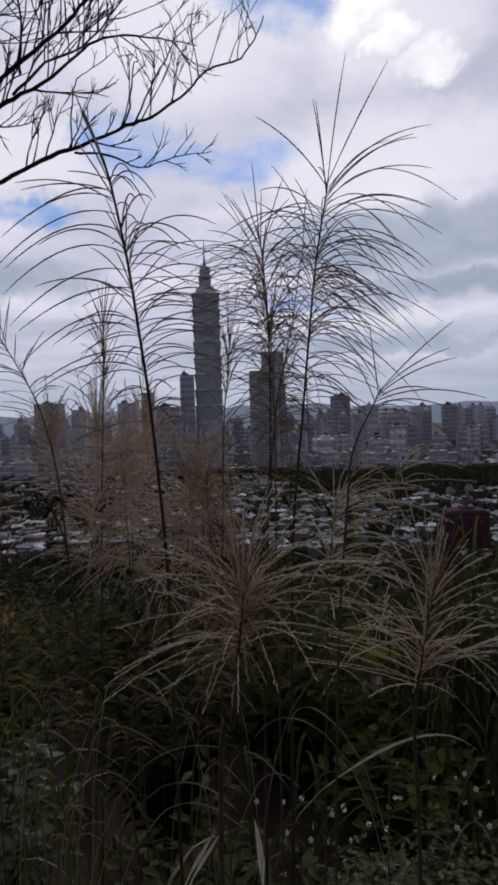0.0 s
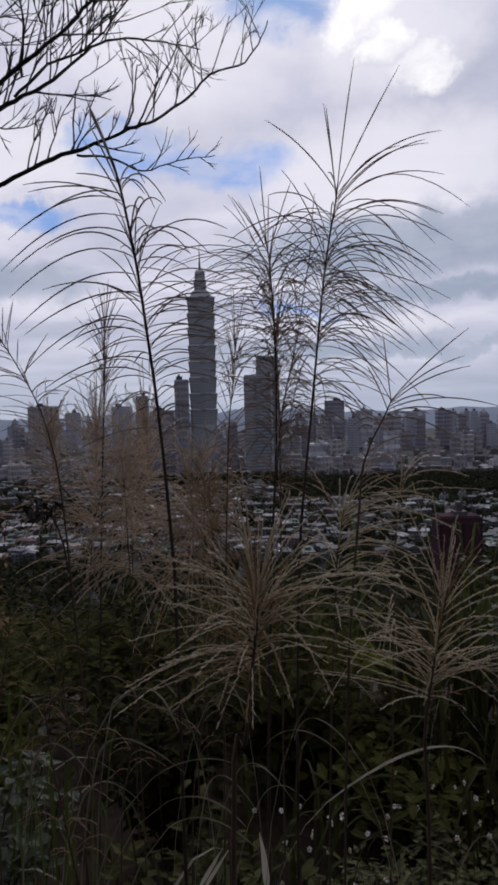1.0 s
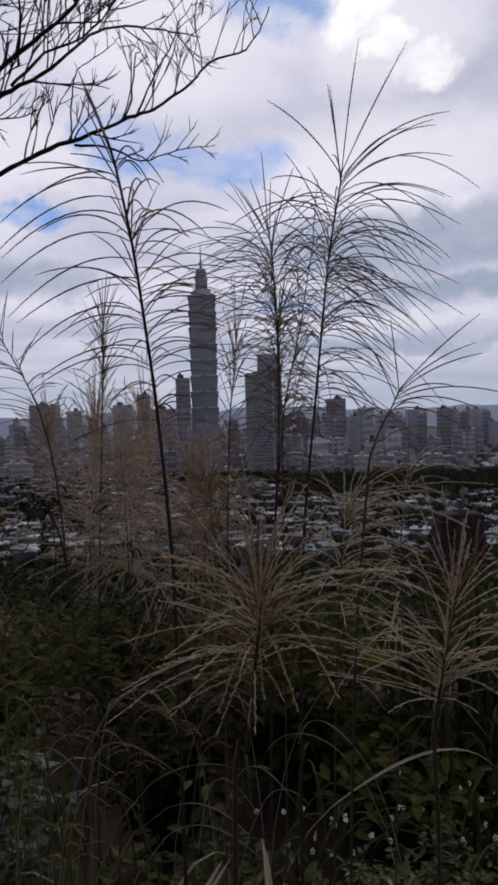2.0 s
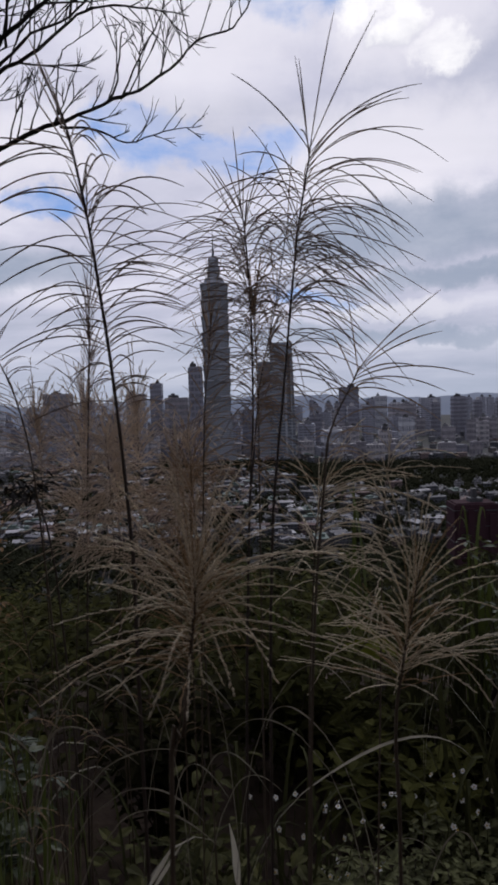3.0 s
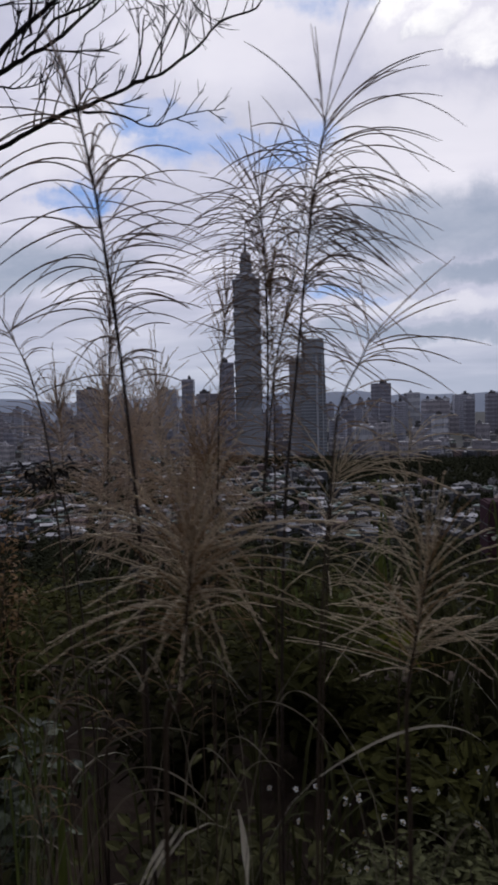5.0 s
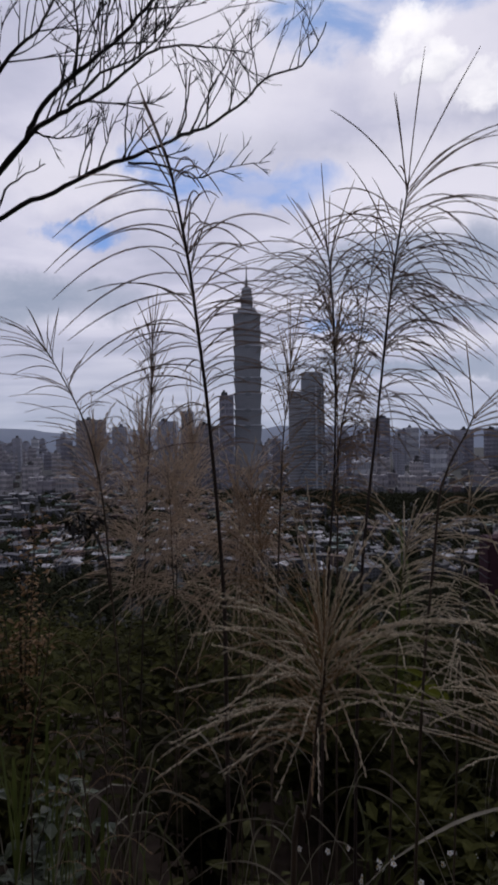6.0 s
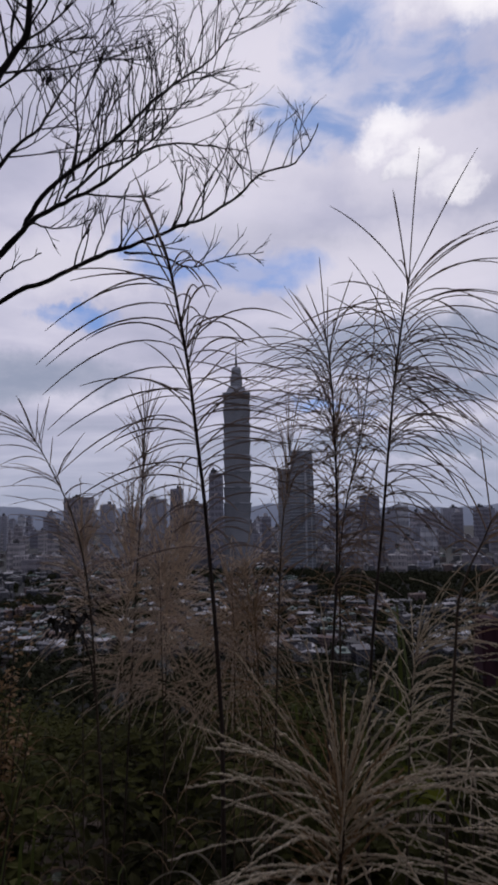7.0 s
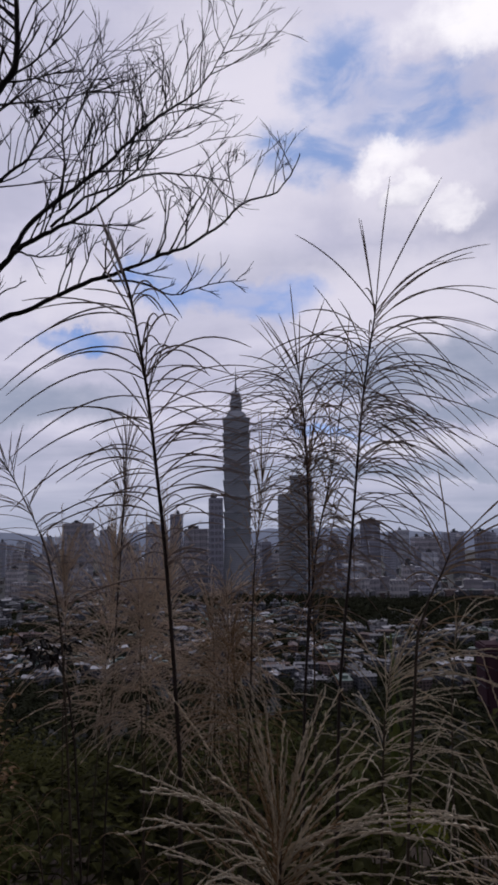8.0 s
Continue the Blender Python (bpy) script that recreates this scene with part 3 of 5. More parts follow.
for i, (y, share, k, turn) in enumerate(spots):
    parts, r = lows[k]
    if share * y > 50 and 1030 < y < 1420:
        continue
    if i < 290:
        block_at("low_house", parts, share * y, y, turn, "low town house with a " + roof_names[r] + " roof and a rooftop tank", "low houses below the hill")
        continue
    m = pose(share * y, y, CITY - 0.5, 0, 0, turn)
    for n, me in parts:
        mat = me.materials[0]
        rest.setdefault(mat.name, (mat, []))[1].append(([m @ v.co for v in me.vertices], [tuple(p.vertices) for p in me.polygons]))
roofs = thing("distant_roofs", (0, 0, 0), "crowded grey and white low roofs of the town", "houses", kind="stuff")
for n, (mat, pieces) in rest.items():
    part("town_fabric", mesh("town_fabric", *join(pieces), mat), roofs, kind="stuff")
block_at("brick_block", tower_block(36, 24, 58, material("red_brick", [(0.036, 0.018, 0.024), (0.055, 0.026, 0.033)], 1.0, 0.9, gloss=0.1), M_ROOFS[4], rnd), 176, 560, 0, "dark red brick block above the low roofs")


def far_wood(x0, x1, y0, y1, n, seed, height=15, leafy=26):
    """A dark wooded rise in the plain, of clumped crowns."""
    r = random.Random(seed)
    pieces = []
    for _ in range(n):
        x, y = r.uniform(x0, x1), r.uniform(y0, y1)
        s = r.uniform(5, 11)
        rise = height * max(0, 1 - ((y - (y0 + y1) / 2) / (y1 - y0) * 2) ** 2)
        base = CITY + rise
        verts = []
        for j in range(3):
            for k in range(6):
                a, b = 2 * math.pi * k / 6 + j * 0.5, math.pi * (0.16 + j * 0.3)
                q = s * r.uniform(0.5, 0.75)
                verts.append((x + q * math.sin(b) * math.cos(a), y + q * math.sin(b) * math.sin(a), base + s * 0.6 + q * math.cos(b)))
        faces = [(j * 6 + k, j * 6 + (k + 1) % 6, (j + 1) * 6 + (k + 1) % 6, (j + 1) * 6 + k) for j in range(2) for k in range(6)] + [tuple(range(6))]
        pieces.append((verts, faces))
        for _ in range(leafy):
            a, b = r.uniform(0, 2 * math.pi), r.uniform(0.1, 1.9)
            q, w = s * r.uniform(0.6, 1.15), s * r.uniform(0.08, 0.2)
            c = Vector((x + q * math.sin(b) * math.cos(a), y + q * math.sin(b) * math.sin(a), base + s * 0.6 + q * math.cos(b)))
            u = Vector((r.uniform(-1, 1), r.uniform(-1, 1), r.uniform(-0.6, 0.6))).normalized() * w
            v = u.cross(Vector((r.uniform(-1, 1), r.uniform(-1, 1), 1))).normalized() * w * 0.7
            pieces.append(([c - u, c - v, c + u, c + v], [(0, 1, 2, 3)]))
    tagged(new("far_woods", mesh("far_woods", *join(pieces), M_WOOD)), "dark wooded park between the roofs", "woods", kind="stuff")


far_wood(60, 640, 1040, 1350, 1400, 3, 9)
far_wood(-420, 420, 660, 1060, 1500, 12, 2)
far_wood(-560, 0, 1060, 1450, 400, 13, 2)
far_wood(-200, 80, 1230, 1390, 260, 4, 10)
far_wood(-560, -200, 900, 980, 160, 6, 8)
far_wood(-320, 320, 300, 650, 1300, 8, 4, 60)

# ---- silvergrass ----


def spikelet_branch(b, tip, lift, r, beads, rnd, hair=0.0):
    """One arching branch of a plume: a thin line with small bristly swellings, or with paired spikelets of the length hair."""
    b, tip = Vector(b), Vector(tip)
    v = tip - b
    c = b + Vector((v.x * 0.42, v.y * 0.42, v.z * 0.5 + lift))
    n = 10 if not beads else max(10, int(v.length / 0.0055))
    if hair:
        n = max(8, int(v.length / 0.012))
    pts = bezier(b, c, tip, n)
    if hair:
        pieces = [tube(pts, [r * (0.6 - 0.35 * i / n) for i in range(n + 1)], 3)]
        step = hair * 0.5
        count = int(v.length * 0.88 / step)
        for i in range(count):
            u = 0.12 + 0.88 * (i + rnd.uniform(-0.2, 0.2)) / count
            k = min(n - 1, int(u * n))
            q = pts[k].lerp(pts[k + 1], u * n - k)
            d = (pts[k + 1] - pts[k]).normalized()
            w = d.cross(Vector((rnd.uniform(-1, 1), rnd.uniform(-1, 1), rnd.uniform(-1, 1)))).normalized()
            way = (d + w * rnd.uniform(0.1, 0.42)).normalized()
            l, e = hair * rnd.uniform(0.7, 1.25), r * rnd.uniform(0.55, 0.95)
            x1 = way.cross(w).normalized() * e
            x2 = way.cross(x1).normalized() * e
            m = q + way * l * 0.4
            pieces.append(([q, m + x1, m + x2, m - x1, m - x2, q + way * l], [(0, 2, 1), (0, 3, 2), (0, 4, 3), (0, 1, 4), (5, 1, 2), (5, 2, 3), (5, 3, 4), (5, 4, 1)]))
        return join(pieces)
    if beads:
        pts = [p + Vector((rnd.uniform(-1, 1), rnd.uniform(-1, 1), rnd.uniform(-1, 1))) * r * 0.35 for p in pts]
        rad = [r * (0.3 + (i % 2) * rnd.uniform(0.5, 1.4)) * (1 if i < n - 2 else 0.6) for i in range(n + 1)]
    else:
        rad = [r * (0.75 + 0.4 * math.sin(math.pi * min(1, i / n * 1.1))) * rnd.uniform(0.85, 1.15) for i in range(n + 1)]
        rad[-1] = r * 0.35
    return tube(pts, rad, 3)


def silvergrass(label, stem, rays, fills, fans=(), stem_r=0.0022, r=0.0008, mat=None, stem_mat=None, beads=False, seed=1, depth=0.35, hair=0.0, core=(), core_mat=None, thin=0.85):
    """A plumed grass: stem down to the soil, given branches, and the thicket of further ones (count, from, to, reach, reach, drop, drop, lift)."""
    rnd = random.Random(seed)
    mat, stem_mat = mat or M_PLUME, stem_mat or M_STEM
    first, second = Vector(stem[0]), Vector(stem[1])
    foot = Vector((first.x + (first.x - second.x) * 0.8, first.y + 0.05, ground_z(first.x, first.y) - 0.02))
    t = thing("silvergrass", foot, label, "grass", "plumed grasses on the slope")
    line = smoothed([foot] + [Vector(p) for p in stem], 4)
    n = len(line)
    rad = [stem_r * (1.25 - thin * i / (n - 1)) for i in range(n)]
    v, f = tube(line, rad, 6)
    part("stem", mesh("stem", shift(v, foot), f, stem_mat, True), t, "slender upright stem")
    for s, dx_, dz_, lift, *dy_ in rays:
        b = along(stem, s)
        reach = math.hypot(dx_, dz_)
        tip = b + Vector((dx_, dy_[0] if dy_ else rnd.uniform(-depth, depth) * reach, dz_))
        v, f = spikelet_branch(b, tip, lift, r * (1.35 if beads else 1.1), beads, rnd, hair)
        part("plume_branch", mesh("plume_branch", shift(v, foot), f, mat), t)
    for cnt, s0, s1, r0, r1, d0, d1, lift in fills:
        for i in range(cnt):
            k = rnd.random()
            q = rnd.uniform(0.45, 1.1)
            reach = (r0 + (r1 - r0) * k) * q
            b = along(stem, s0 + (s1 - s0) * k)
            tip = b + Vector((reach, rnd.uniform(-0.9, 0.9) * abs(reach), -(d0 + (d1 - d0) * k) * rnd.uniform(0.3, 1.2) + rnd.uniform(-0.22, 0.18) * abs(reach)))
            v, f = spikelet_branch(b, tip, lift * q * rnd.uniform(0.7, 1.25), r * rnd.uniform(0.75, 1.0), beads, rnd, hair)
            part("plume_branch", mesh("plume_branch", shift(v, foot), f, mat), t)
    for (cnt, s0, s1, size, a0, a1, sag, *flat_), tint in [(f_, mat) for f_ in fans] + [(f_, core_mat) for f_ in core]:
        for i in range(cnt):
            k = rnd.random()
            b = along(stem, s0 + (s1 - s0) * k)
            a = radians(a1 + (a0 - a1) * k + rnd.uniform(-16, 16))
            h = rnd.uniform(0, 2 * math.pi)
            q = size * rnd.uniform(0.5, 1.08)
            d = Vector((math.sin(a) * math.cos(h), (flat_[0] if flat_ else 0.6) * math.sin(a) * math.sin(h), math.cos(a)))
            drop = sag * q * abs(math.sin(a)) * rnd.uniform(0.4, 1.5)
            tip = b + d * q - Vector((0, 0, drop))
            v, f = spikelet_branch(b, tip, drop * 0.55, r * rnd.uniform(0.75, 1.05), beads, rnd, hair)
            part("plume_branch", mesh("plume_branch", shift(v, foot), f, tint), t)
    return t


silvergrass("tall dark silvergrass plume fanning open against the sky", [(-0.026, 1.250, 1.003), (-0.015, 1.250, 1.358), (-0.004, 1.250, 1.488), (0.007, 1.250, 1.582), (0.020, 1.250, 1.700), (0.032, 1.250, 1.800), (0.043, 1.250, 1.866), (0.051, 1.250, 1.907), (0.056, 1.250, 1.940)], [
    (0.991, 0.058, 0.274, 0.000, 0.170), (0.986, 0.090, 0.166, -0.003, -0.030), (0.977, -0.017, 0.135, 0.004, 0.000),
    (0.972, -0.009, 0.151, 0.005, 0.030), (0.982, -0.107, 0.096, 0.021, -0.030), (0.977, 0.163, 0.096, 0.038),
    (0.968, 0.151, 0.095, 0.038), (0.968, 0.110, 0.098, 0.030), (0.963, 0.123, 0.073, 0.030),
    (0.958, 0.156, 0.033, 0.047), (0.931, 0.163, 0.015, 0.051), (0.931, 0.160, 0.003, 0.056),
    (0.921, 0.184, -0.021, 0.060), (0.982, -0.015, 0.025, 0.021), (0.935, -0.096, 0.045, 0.038),
    (0.917, -0.157, 0.002, 0.064), (0.903, -0.143, -0.025, 0.060), (0.889, 0.174, -0.038, 0.077),
    (0.880, 0.171, -0.063, 0.081), (0.871, 0.156, -0.029, 0.077)],
    [(34, 0.72, 0.96, 0.12, 0.155, -0.02, 0.08, 0.075), (30, 0.72, 0.95, -0.08, -0.13, 0.0, 0.06, 0.06), (34, 0.62, 0.86, 0.12, 0.17, 0.03, 0.09, 0.055)], fans=[(60, 0.62, 0.92, 0.19, 35, 80, 0.7)], stem_r=0.0021, r=0.00092, seed=1)
silvergrass("tall leaning silvergrass plume with long drooping branches", [(-0.191, 1.100, 1.096), (-0.192, 1.100, 1.361), (-0.194, 1.100, 1.413), (-0.200, 1.100, 1.509), (-0.209, 1.100, 1.619), (-0.217, 1.100, 1.691), (-0.227, 1.100, 1.776), (-0.236, 1.100, 1.833), (-0.248, 1.100, 1.896), (-0.257, 1.100, 1.928)], [
    (0.977, -0.034, 0.091, 0.000), (0.968, -0.041, 0.112, -0.002), (0.968, -0.031, 0.080, 0.002),
    (0.960, -0.036, 0.098, -0.001, 0.0), (0.950, -0.040, 0.088, -0.002, 0.01), (0.930, -0.046, 0.075, 0.0, -0.01),
    (0.950, 0.058, -0.018, 0.052, 0.0), (0.945, 0.042, -0.020, 0.050, 0.01), (0.955, 0.034, -0.002, 0.046, -0.01),
    (0.930, -0.150, -0.045, 0.052, 0.0), (0.905, -0.172, -0.060, 0.060, 0.02), (0.86, 0.10, -0.012, 0.06, 0.0),
    (0.941, -0.105, -0.031, 0.033), (0.959, -0.054, 0.012, 0.006), (0.941, -0.135, 0.021, 0.018),
    (0.923, -0.117, 0.017, 0.029), (0.878, -0.162, -0.040, 0.058), (0.851, -0.105, 0.001, 0.047),
    (0.843, -0.156, -0.051, 0.065), (0.816, -0.182, -0.059, 0.058), (0.789, -0.167, -0.046, 0.040),
    (0.772, -0.123, 0.017, 0.036), (0.736, -0.171, -0.056, 0.069), (0.719, -0.128, -0.009, 0.044),
    (0.683, -0.148, -0.032, 0.040), (0.657, -0.128, -0.018, 0.044), (0.878, 0.043, 0.038, 0.047),
    (0.878, 0.019, 0.043, 0.044), (0.843, 0.069, 0.009, 0.062), (0.843, 0.121, 0.028, 0.055),
    (0.816, 0.069, 0.027, 0.044), (0.789, 0.119, 0.018, 0.044), (0.736, 0.070, 0.027, 0.033),
    (0.701, 0.088, 0.037, 0.036)],
    [(30, 0.55, 0.86, 0.08, 0.14, -0.02, 0.01, 0.035), (10, 0.55, 0.8, -0.07, -0.12, 0.01, 0.03, 0.04), (6, 0.78, 0.98, 0.02, 0.04, -0.06, 0.03, 0.03)], fans=[(22, 0.55, 0.85, 0.13, 30, 75, 0.5)], stem_r=0.0024, r=0.00096, seed=2, thin=0.6)
silvergrass("dense tan silvergrass plume on a dark stem", [(-0.068, 1.400, 0.915), (-0.053, 1.400, 1.323), (-0.046, 1.400, 1.443), (-0.040, 1.400, 1.541), (-0.038, 1.400, 1.678), (-0.041, 1.400, 1.794), (-0.047, 1.400, 1.871), (-0.054, 1.400, 1.909)], [
    (0.969, -0.010, 0.130, 0.000), (0.969, -0.029, 0.100, 0.002), (0.959, -0.060, 0.092, 0.004),
    (0.959, -0.050, 0.098, 0.004), (0.949, 0.043, 0.134, 0.006), (0.959, 0.004, 0.104, 0.002),
    (0.939, -0.095, 0.050, 0.025), (0.929, -0.107, 0.031, 0.034), (0.919, -0.113, 0.017, 0.039),
    (0.899, -0.120, 0.013, 0.049), (0.929, 0.077, 0.046, 0.039)],
    [(44, 0.66, 0.97, -0.10, -0.17, 0.0, 0.03, 0.055), (26, 0.66, 0.96, 0.06, 0.09, 0.0, 0.05, 0.05), (16, 0.60, 0.9, -0.04, -0.06, -0.05, 0.02, 0.02)], fans=[(70, 0.58, 0.95, 0.17, 25, 80, 0.6)], stem_r=0.0021, r=0.0009, mat=M_PLUME, seed=3)
silvergrass("tan silvergrass plume crossing its neighbour", [(-0.070, 1.420, 0.903), (-0.054, 1.420, 1.318), (-0.042, 1.420, 1.460), (-0.026, 1.420, 1.600), (0.001, 1.420, 1.718), (0.018, 1.420, 1.815), (0.031, 1.420, 1.883)], [
    (0.979, 0.009, 0.106, 0.000), (0.969, 0.059, 0.047, 0.030), (0.958, 0.070, 0.027, 0.040),
    (0.969, -0.050, 0.030, 0.030)],
    [(30, 0.62, 0.97, 0.05, 0.10, 0.0, 0.05, 0.05), (26, 0.62, 0.97, -0.05, -0.10, 0.0, 0.05, 0.05), (24, 0.58, 0.8, 0.06, 0.05, -0.02, 0.03, 0.02)], fans=[(50, 0.55, 0.9, 0.14, 20, 80, 0.5)], stem_r=0.0015, r=0.0008, mat=M_PLUME_TAN, seed=4)
silvergrass("short upright silvergrass plume farther down the slope", [(-0.520, 2.000, 0.573), (-0.485, 2.000, 1.343), (-0.471, 2.000, 1.582), (-0.463, 2.000, 1.730), (-0.458, 2.000, 1.833)], [
    (0.988, 0.011, 0.119, 0.000), (0.988, -0.012, 0.110, 0.003), (0.988, 0.021, 0.116, 0.003),
    (0.976, -0.030, 0.103, 0.006), (0.976, 0.050, 0.101, 0.006), (0.964, -0.050, 0.060, 0.012),
    (0.964, 0.060, 0.050, 0.012)],
    [], fans=[(90, 0.68, 0.99, 0.17, 10, 80, 0.35)], stem_r=0.0026, r=0.0011, seed=5)
silvergrass("silvergrass plume bending outwards with fine branches", [(-0.415, 1.500, 0.867), (-0.440, 1.500, 1.300), (-0.455, 1.5, 1.48), (-0.479, 1.5, 1.591), (-0.508, 1.5, 1.66), (-0.549, 1.5, 1.734), (-0.587, 1.5, 1.784)], [
    (0.937, -0.039, 0.080, 0.005), (0.930, -0.074, 0.060, 0.011), (0.923, -0.088, 0.034, 0.016),
    (0.909, -0.095, 0.013, 0.021), (0.895, -0.090, -0.008, 0.027), (0.882, 0.002, 0.055, 0.000),
    (0.856, 0.033, 0.050, 0.016), (0.843, -0.094, 0.002, 0.032)],
    [(30, 0.6, 0.99, -0.10, -0.16, -0.03, -0.04, 0.02), (12, 0.6, 0.95, 0.05, 0.08, -0.02, -0.02, 0.02)], fans=[(18, 0.62, 0.95, 0.10, 15, 60, 0.5)], stem_r=0.0020, r=0.0009, stem_mat=M_STEM_PALE, seed=6)
silvergrass("thin pale silvergrass plume", [(-0.152, 1.450, 0.888), (-0.132, 1.450, 1.417), (-0.124, 1.450, 1.572), (-0.115, 1.450, 1.643), (-0.108, 1.450, 1.724)], [
    (0.975, 0.001, 0.081, 0.000), (0.950, -0.016, 0.051, 0.010), (0.950, 0.029, 0.040, 0.012)],
    [], fans=[(70, 0.5, 0.99, 0.13, 10, 85, 0.4)], stem_r=0.0016, r=0.0008, mat=M_PLUME_TAN, stem_mat=M_STEM_PALE, seed=7)
silvergrass("bent silvergrass plume with few long branches", [(0.021, 1.040, 1.126), (0.044, 1.040, 1.475), (0.055, 1.040, 1.543), (0.076, 1.040, 1.586), (0.085, 1.040, 1.606)], [
    (1.000, 0.088, 0.083, 0.003), (0.995, 0.084, 0.053, 0.012), (0.989, 0.090, 0.043, 0.014),
    (0.980, 0.083, 0.010, 0.020), (0.974, 0.126, 0.001, 0.026), (0.961, 0.107, -0.010, 0.027),
    (0.946, 0.103, -0.037, 0.034), (1.000, -0.012, 0.081, 0.000), (0.977, -0.024, 0.054, 0.003)],
    [(8, 0.7, 0.98, 0.08, 0.09, 0.0, 0.0, 0.03), (4, 0.8, 0.95, -0.03, -0.03, 0.0, 0.0, 0.02)], stem_r=0.0016, r=0.0008, mat=M_PLUME_TAN, stem_mat=M_STEM_PALE, seed=8)
silvergrass("drooping straw-coloured silvergrass plume close to the path", [(-0.115, 0.830, 1.169), (-0.101, 0.830, 1.290), (-0.093, 0.830, 1.358), (-0.087, 0.830, 1.409), (-0.087, 0.830, 1.440)], [
    (0.962, 0.020, 0.073, -0.004), (0.962, 0.051, 0.049, 0.010), (0.942, 0.121, 0.032, 0.020),
    (0.933, 0.116, 0.027, 0.022), (0.923, 0.090, 0.008, 0.025), (0.914, 0.121, 0.009, 0.030),
    (0.904, 0.068, -0.081, 0.055), (0.866, 0.032, -0.077, 0.030), (0.846, -0.039, -0.090, 0.030),
    (0.827, 0.004, -0.068, 0.020), (0.962, -0.080, 0.038, 0.010), (0.952, -0.095, 0.026, 0.017),
    (0.942, -0.103, 0.011, 0.022), (0.923, -0.081, -0.003, 0.022), (0.904, -0.062, -0.019, 0.025),
    (0.962, -0.044, 0.047, 0.005), (0.789, -0.119, -0.035, 0.022), (0.769, -0.090, -0.018, 0.015)],
    [], fans=[(30, 0.80, 0.98, 0.15, 18, 62, 0.38, 0.35), (34, 0.70, 0.92, 0.14, 55, 86, 0.4, 0.3)], stem_r=0.0024, r=0.00098, mat=M_PLUME_PALE, stem_mat=M_STEM_PALE, beads=True, seed=9, hair=0.0055,
    core=[(46, 0.62, 0.94, 0.085, 15, 70, 0.3, 0.6)], core_mat=M_PLUME_RUST)
silvergrass("spreading straw-coloured silvergrass plume over the dark slope", [(0.128, 1.050, 0.959), (0.124, 1.050, 1.169), (0.132, 1.050, 1.245), (0.143, 1.050, 1.310), (0.155, 1.050, 1.370)], [
    (0.965, 0.020, 0.068, 0.000), (0.948, -0.056, 0.052, 0.003), (0.930, -0.093, 0.041, 0.007),
    (0.860, -0.092, 0.003, 0.017), (0.808, -0.097, -0.036, 0.020), (0.948, -0.026, 0.069, 0.002),
    (0.930, 0.076, 0.051, 0.013), (0.913, 0.126, 0.058, 0.023), (0.878, 0.113, 0.035, 0.027),
    (0.860, 0.131, -0.013, 0.040), (0.826, 0.077, 0.014, 0.027), (0.791, 0.106, -0.089, 0.060),
    (0.774, 0.124, -0.073, 0.063), (0.739, -0.013, -0.041, 0.017), (0.721, 0.084, -0.034, 0.027),
    (0.948, 0.054, 0.055, 0.008)],
    [], fans=[(28, 0.66, 0.97, 0.19, 15, 70, 0.14, 0.4), (30, 0.64, 0.85, 0.15, 50, 88, 0.2, 0.4)], stem_r=0.0024, r=0.00098, mat=M_PLUME_PALE, stem_mat=M_STEM_PALE, beads=True, seed=10, hair=0.0055,
    core=[(30, 0.64, 1.0, 0.10, 10, 60, 0.25, 0.7)], core_mat=M_PLUME_RUST)
silvergrass("arching pale silvergrass plume bowed to one side", [(0.037, 1.350, 0.942), (0.053, 1.350, 1.284), (0.060, 1.350, 1.370), (0.070, 1.350, 1.427)], [
    (0.990, 0.082, 0.061, 0.019), (0.980, 0.153, 0.024, 0.042), (0.970, 0.234, 0.041, 0.042),
    (0.960, 0.178, -0.014, 0.056), (0.939, 0.217, -0.025, 0.066), (0.919, 0.086, -0.021, 0.047),
    (0.980, -0.050, 0.049, 0.014), (0.970, -0.087, 0.036, 0.023), (0.990, 0.030, 0.056, 0.005)],
    [(20, 0.6, 0.98, 0.14, 0.18, 0.05, -0.01, 0.05)], fans=[(34, 0.62, 0.99, 0.19, 25, 90, 0.45)], stem_r=0.0018, r=0.0012, mat=M_PLUME_PALE, stem_mat=M_STEM_PALE, beads=True, seed=11, hair=0.0065)
silvergrass("fluffy brown silvergrass plume gone to seed", [(-0.606, 2.200, 0.632), (-0.569, 2.200, 1.146), (-0.547, 2.200, 1.382), (-0.534, 2.200, 1.548)], [
    (0.981, 0.015, 0.115, 0.000), (0.963, -0.015, 0.100, 0.005)],
    [], fans=[(170, 0.55, 0.99, 0.24, 15, 80, 0.35)], stem_r=0.002, r=0.0015, mat=M_PLUME_BROWN, stem_mat=M_STEM_PALE, beads=True, seed=12, hair=0.014)
silvergrass("fluffy brown silvergrass plume gone to seed", [(-0.417, 2.000, 0.727), (-0.408, 2.000, 1.190), (-0.406, 2.000, 1.371), (-0.407, 2.000, 1.506)], [
    (0.980, 0.013, 0.089, 0.000), (0.980, -0.018, 0.060, 0.004)],
    [], fans=[(160, 0.55, 0.99, 0.22, 18, 85, 0.55)], stem_r=0.002, r=0.0015, mat=M_PLUME_BROWN, stem_mat=M_STEM_PALE, beads=True, seed=13, hair=0.014)
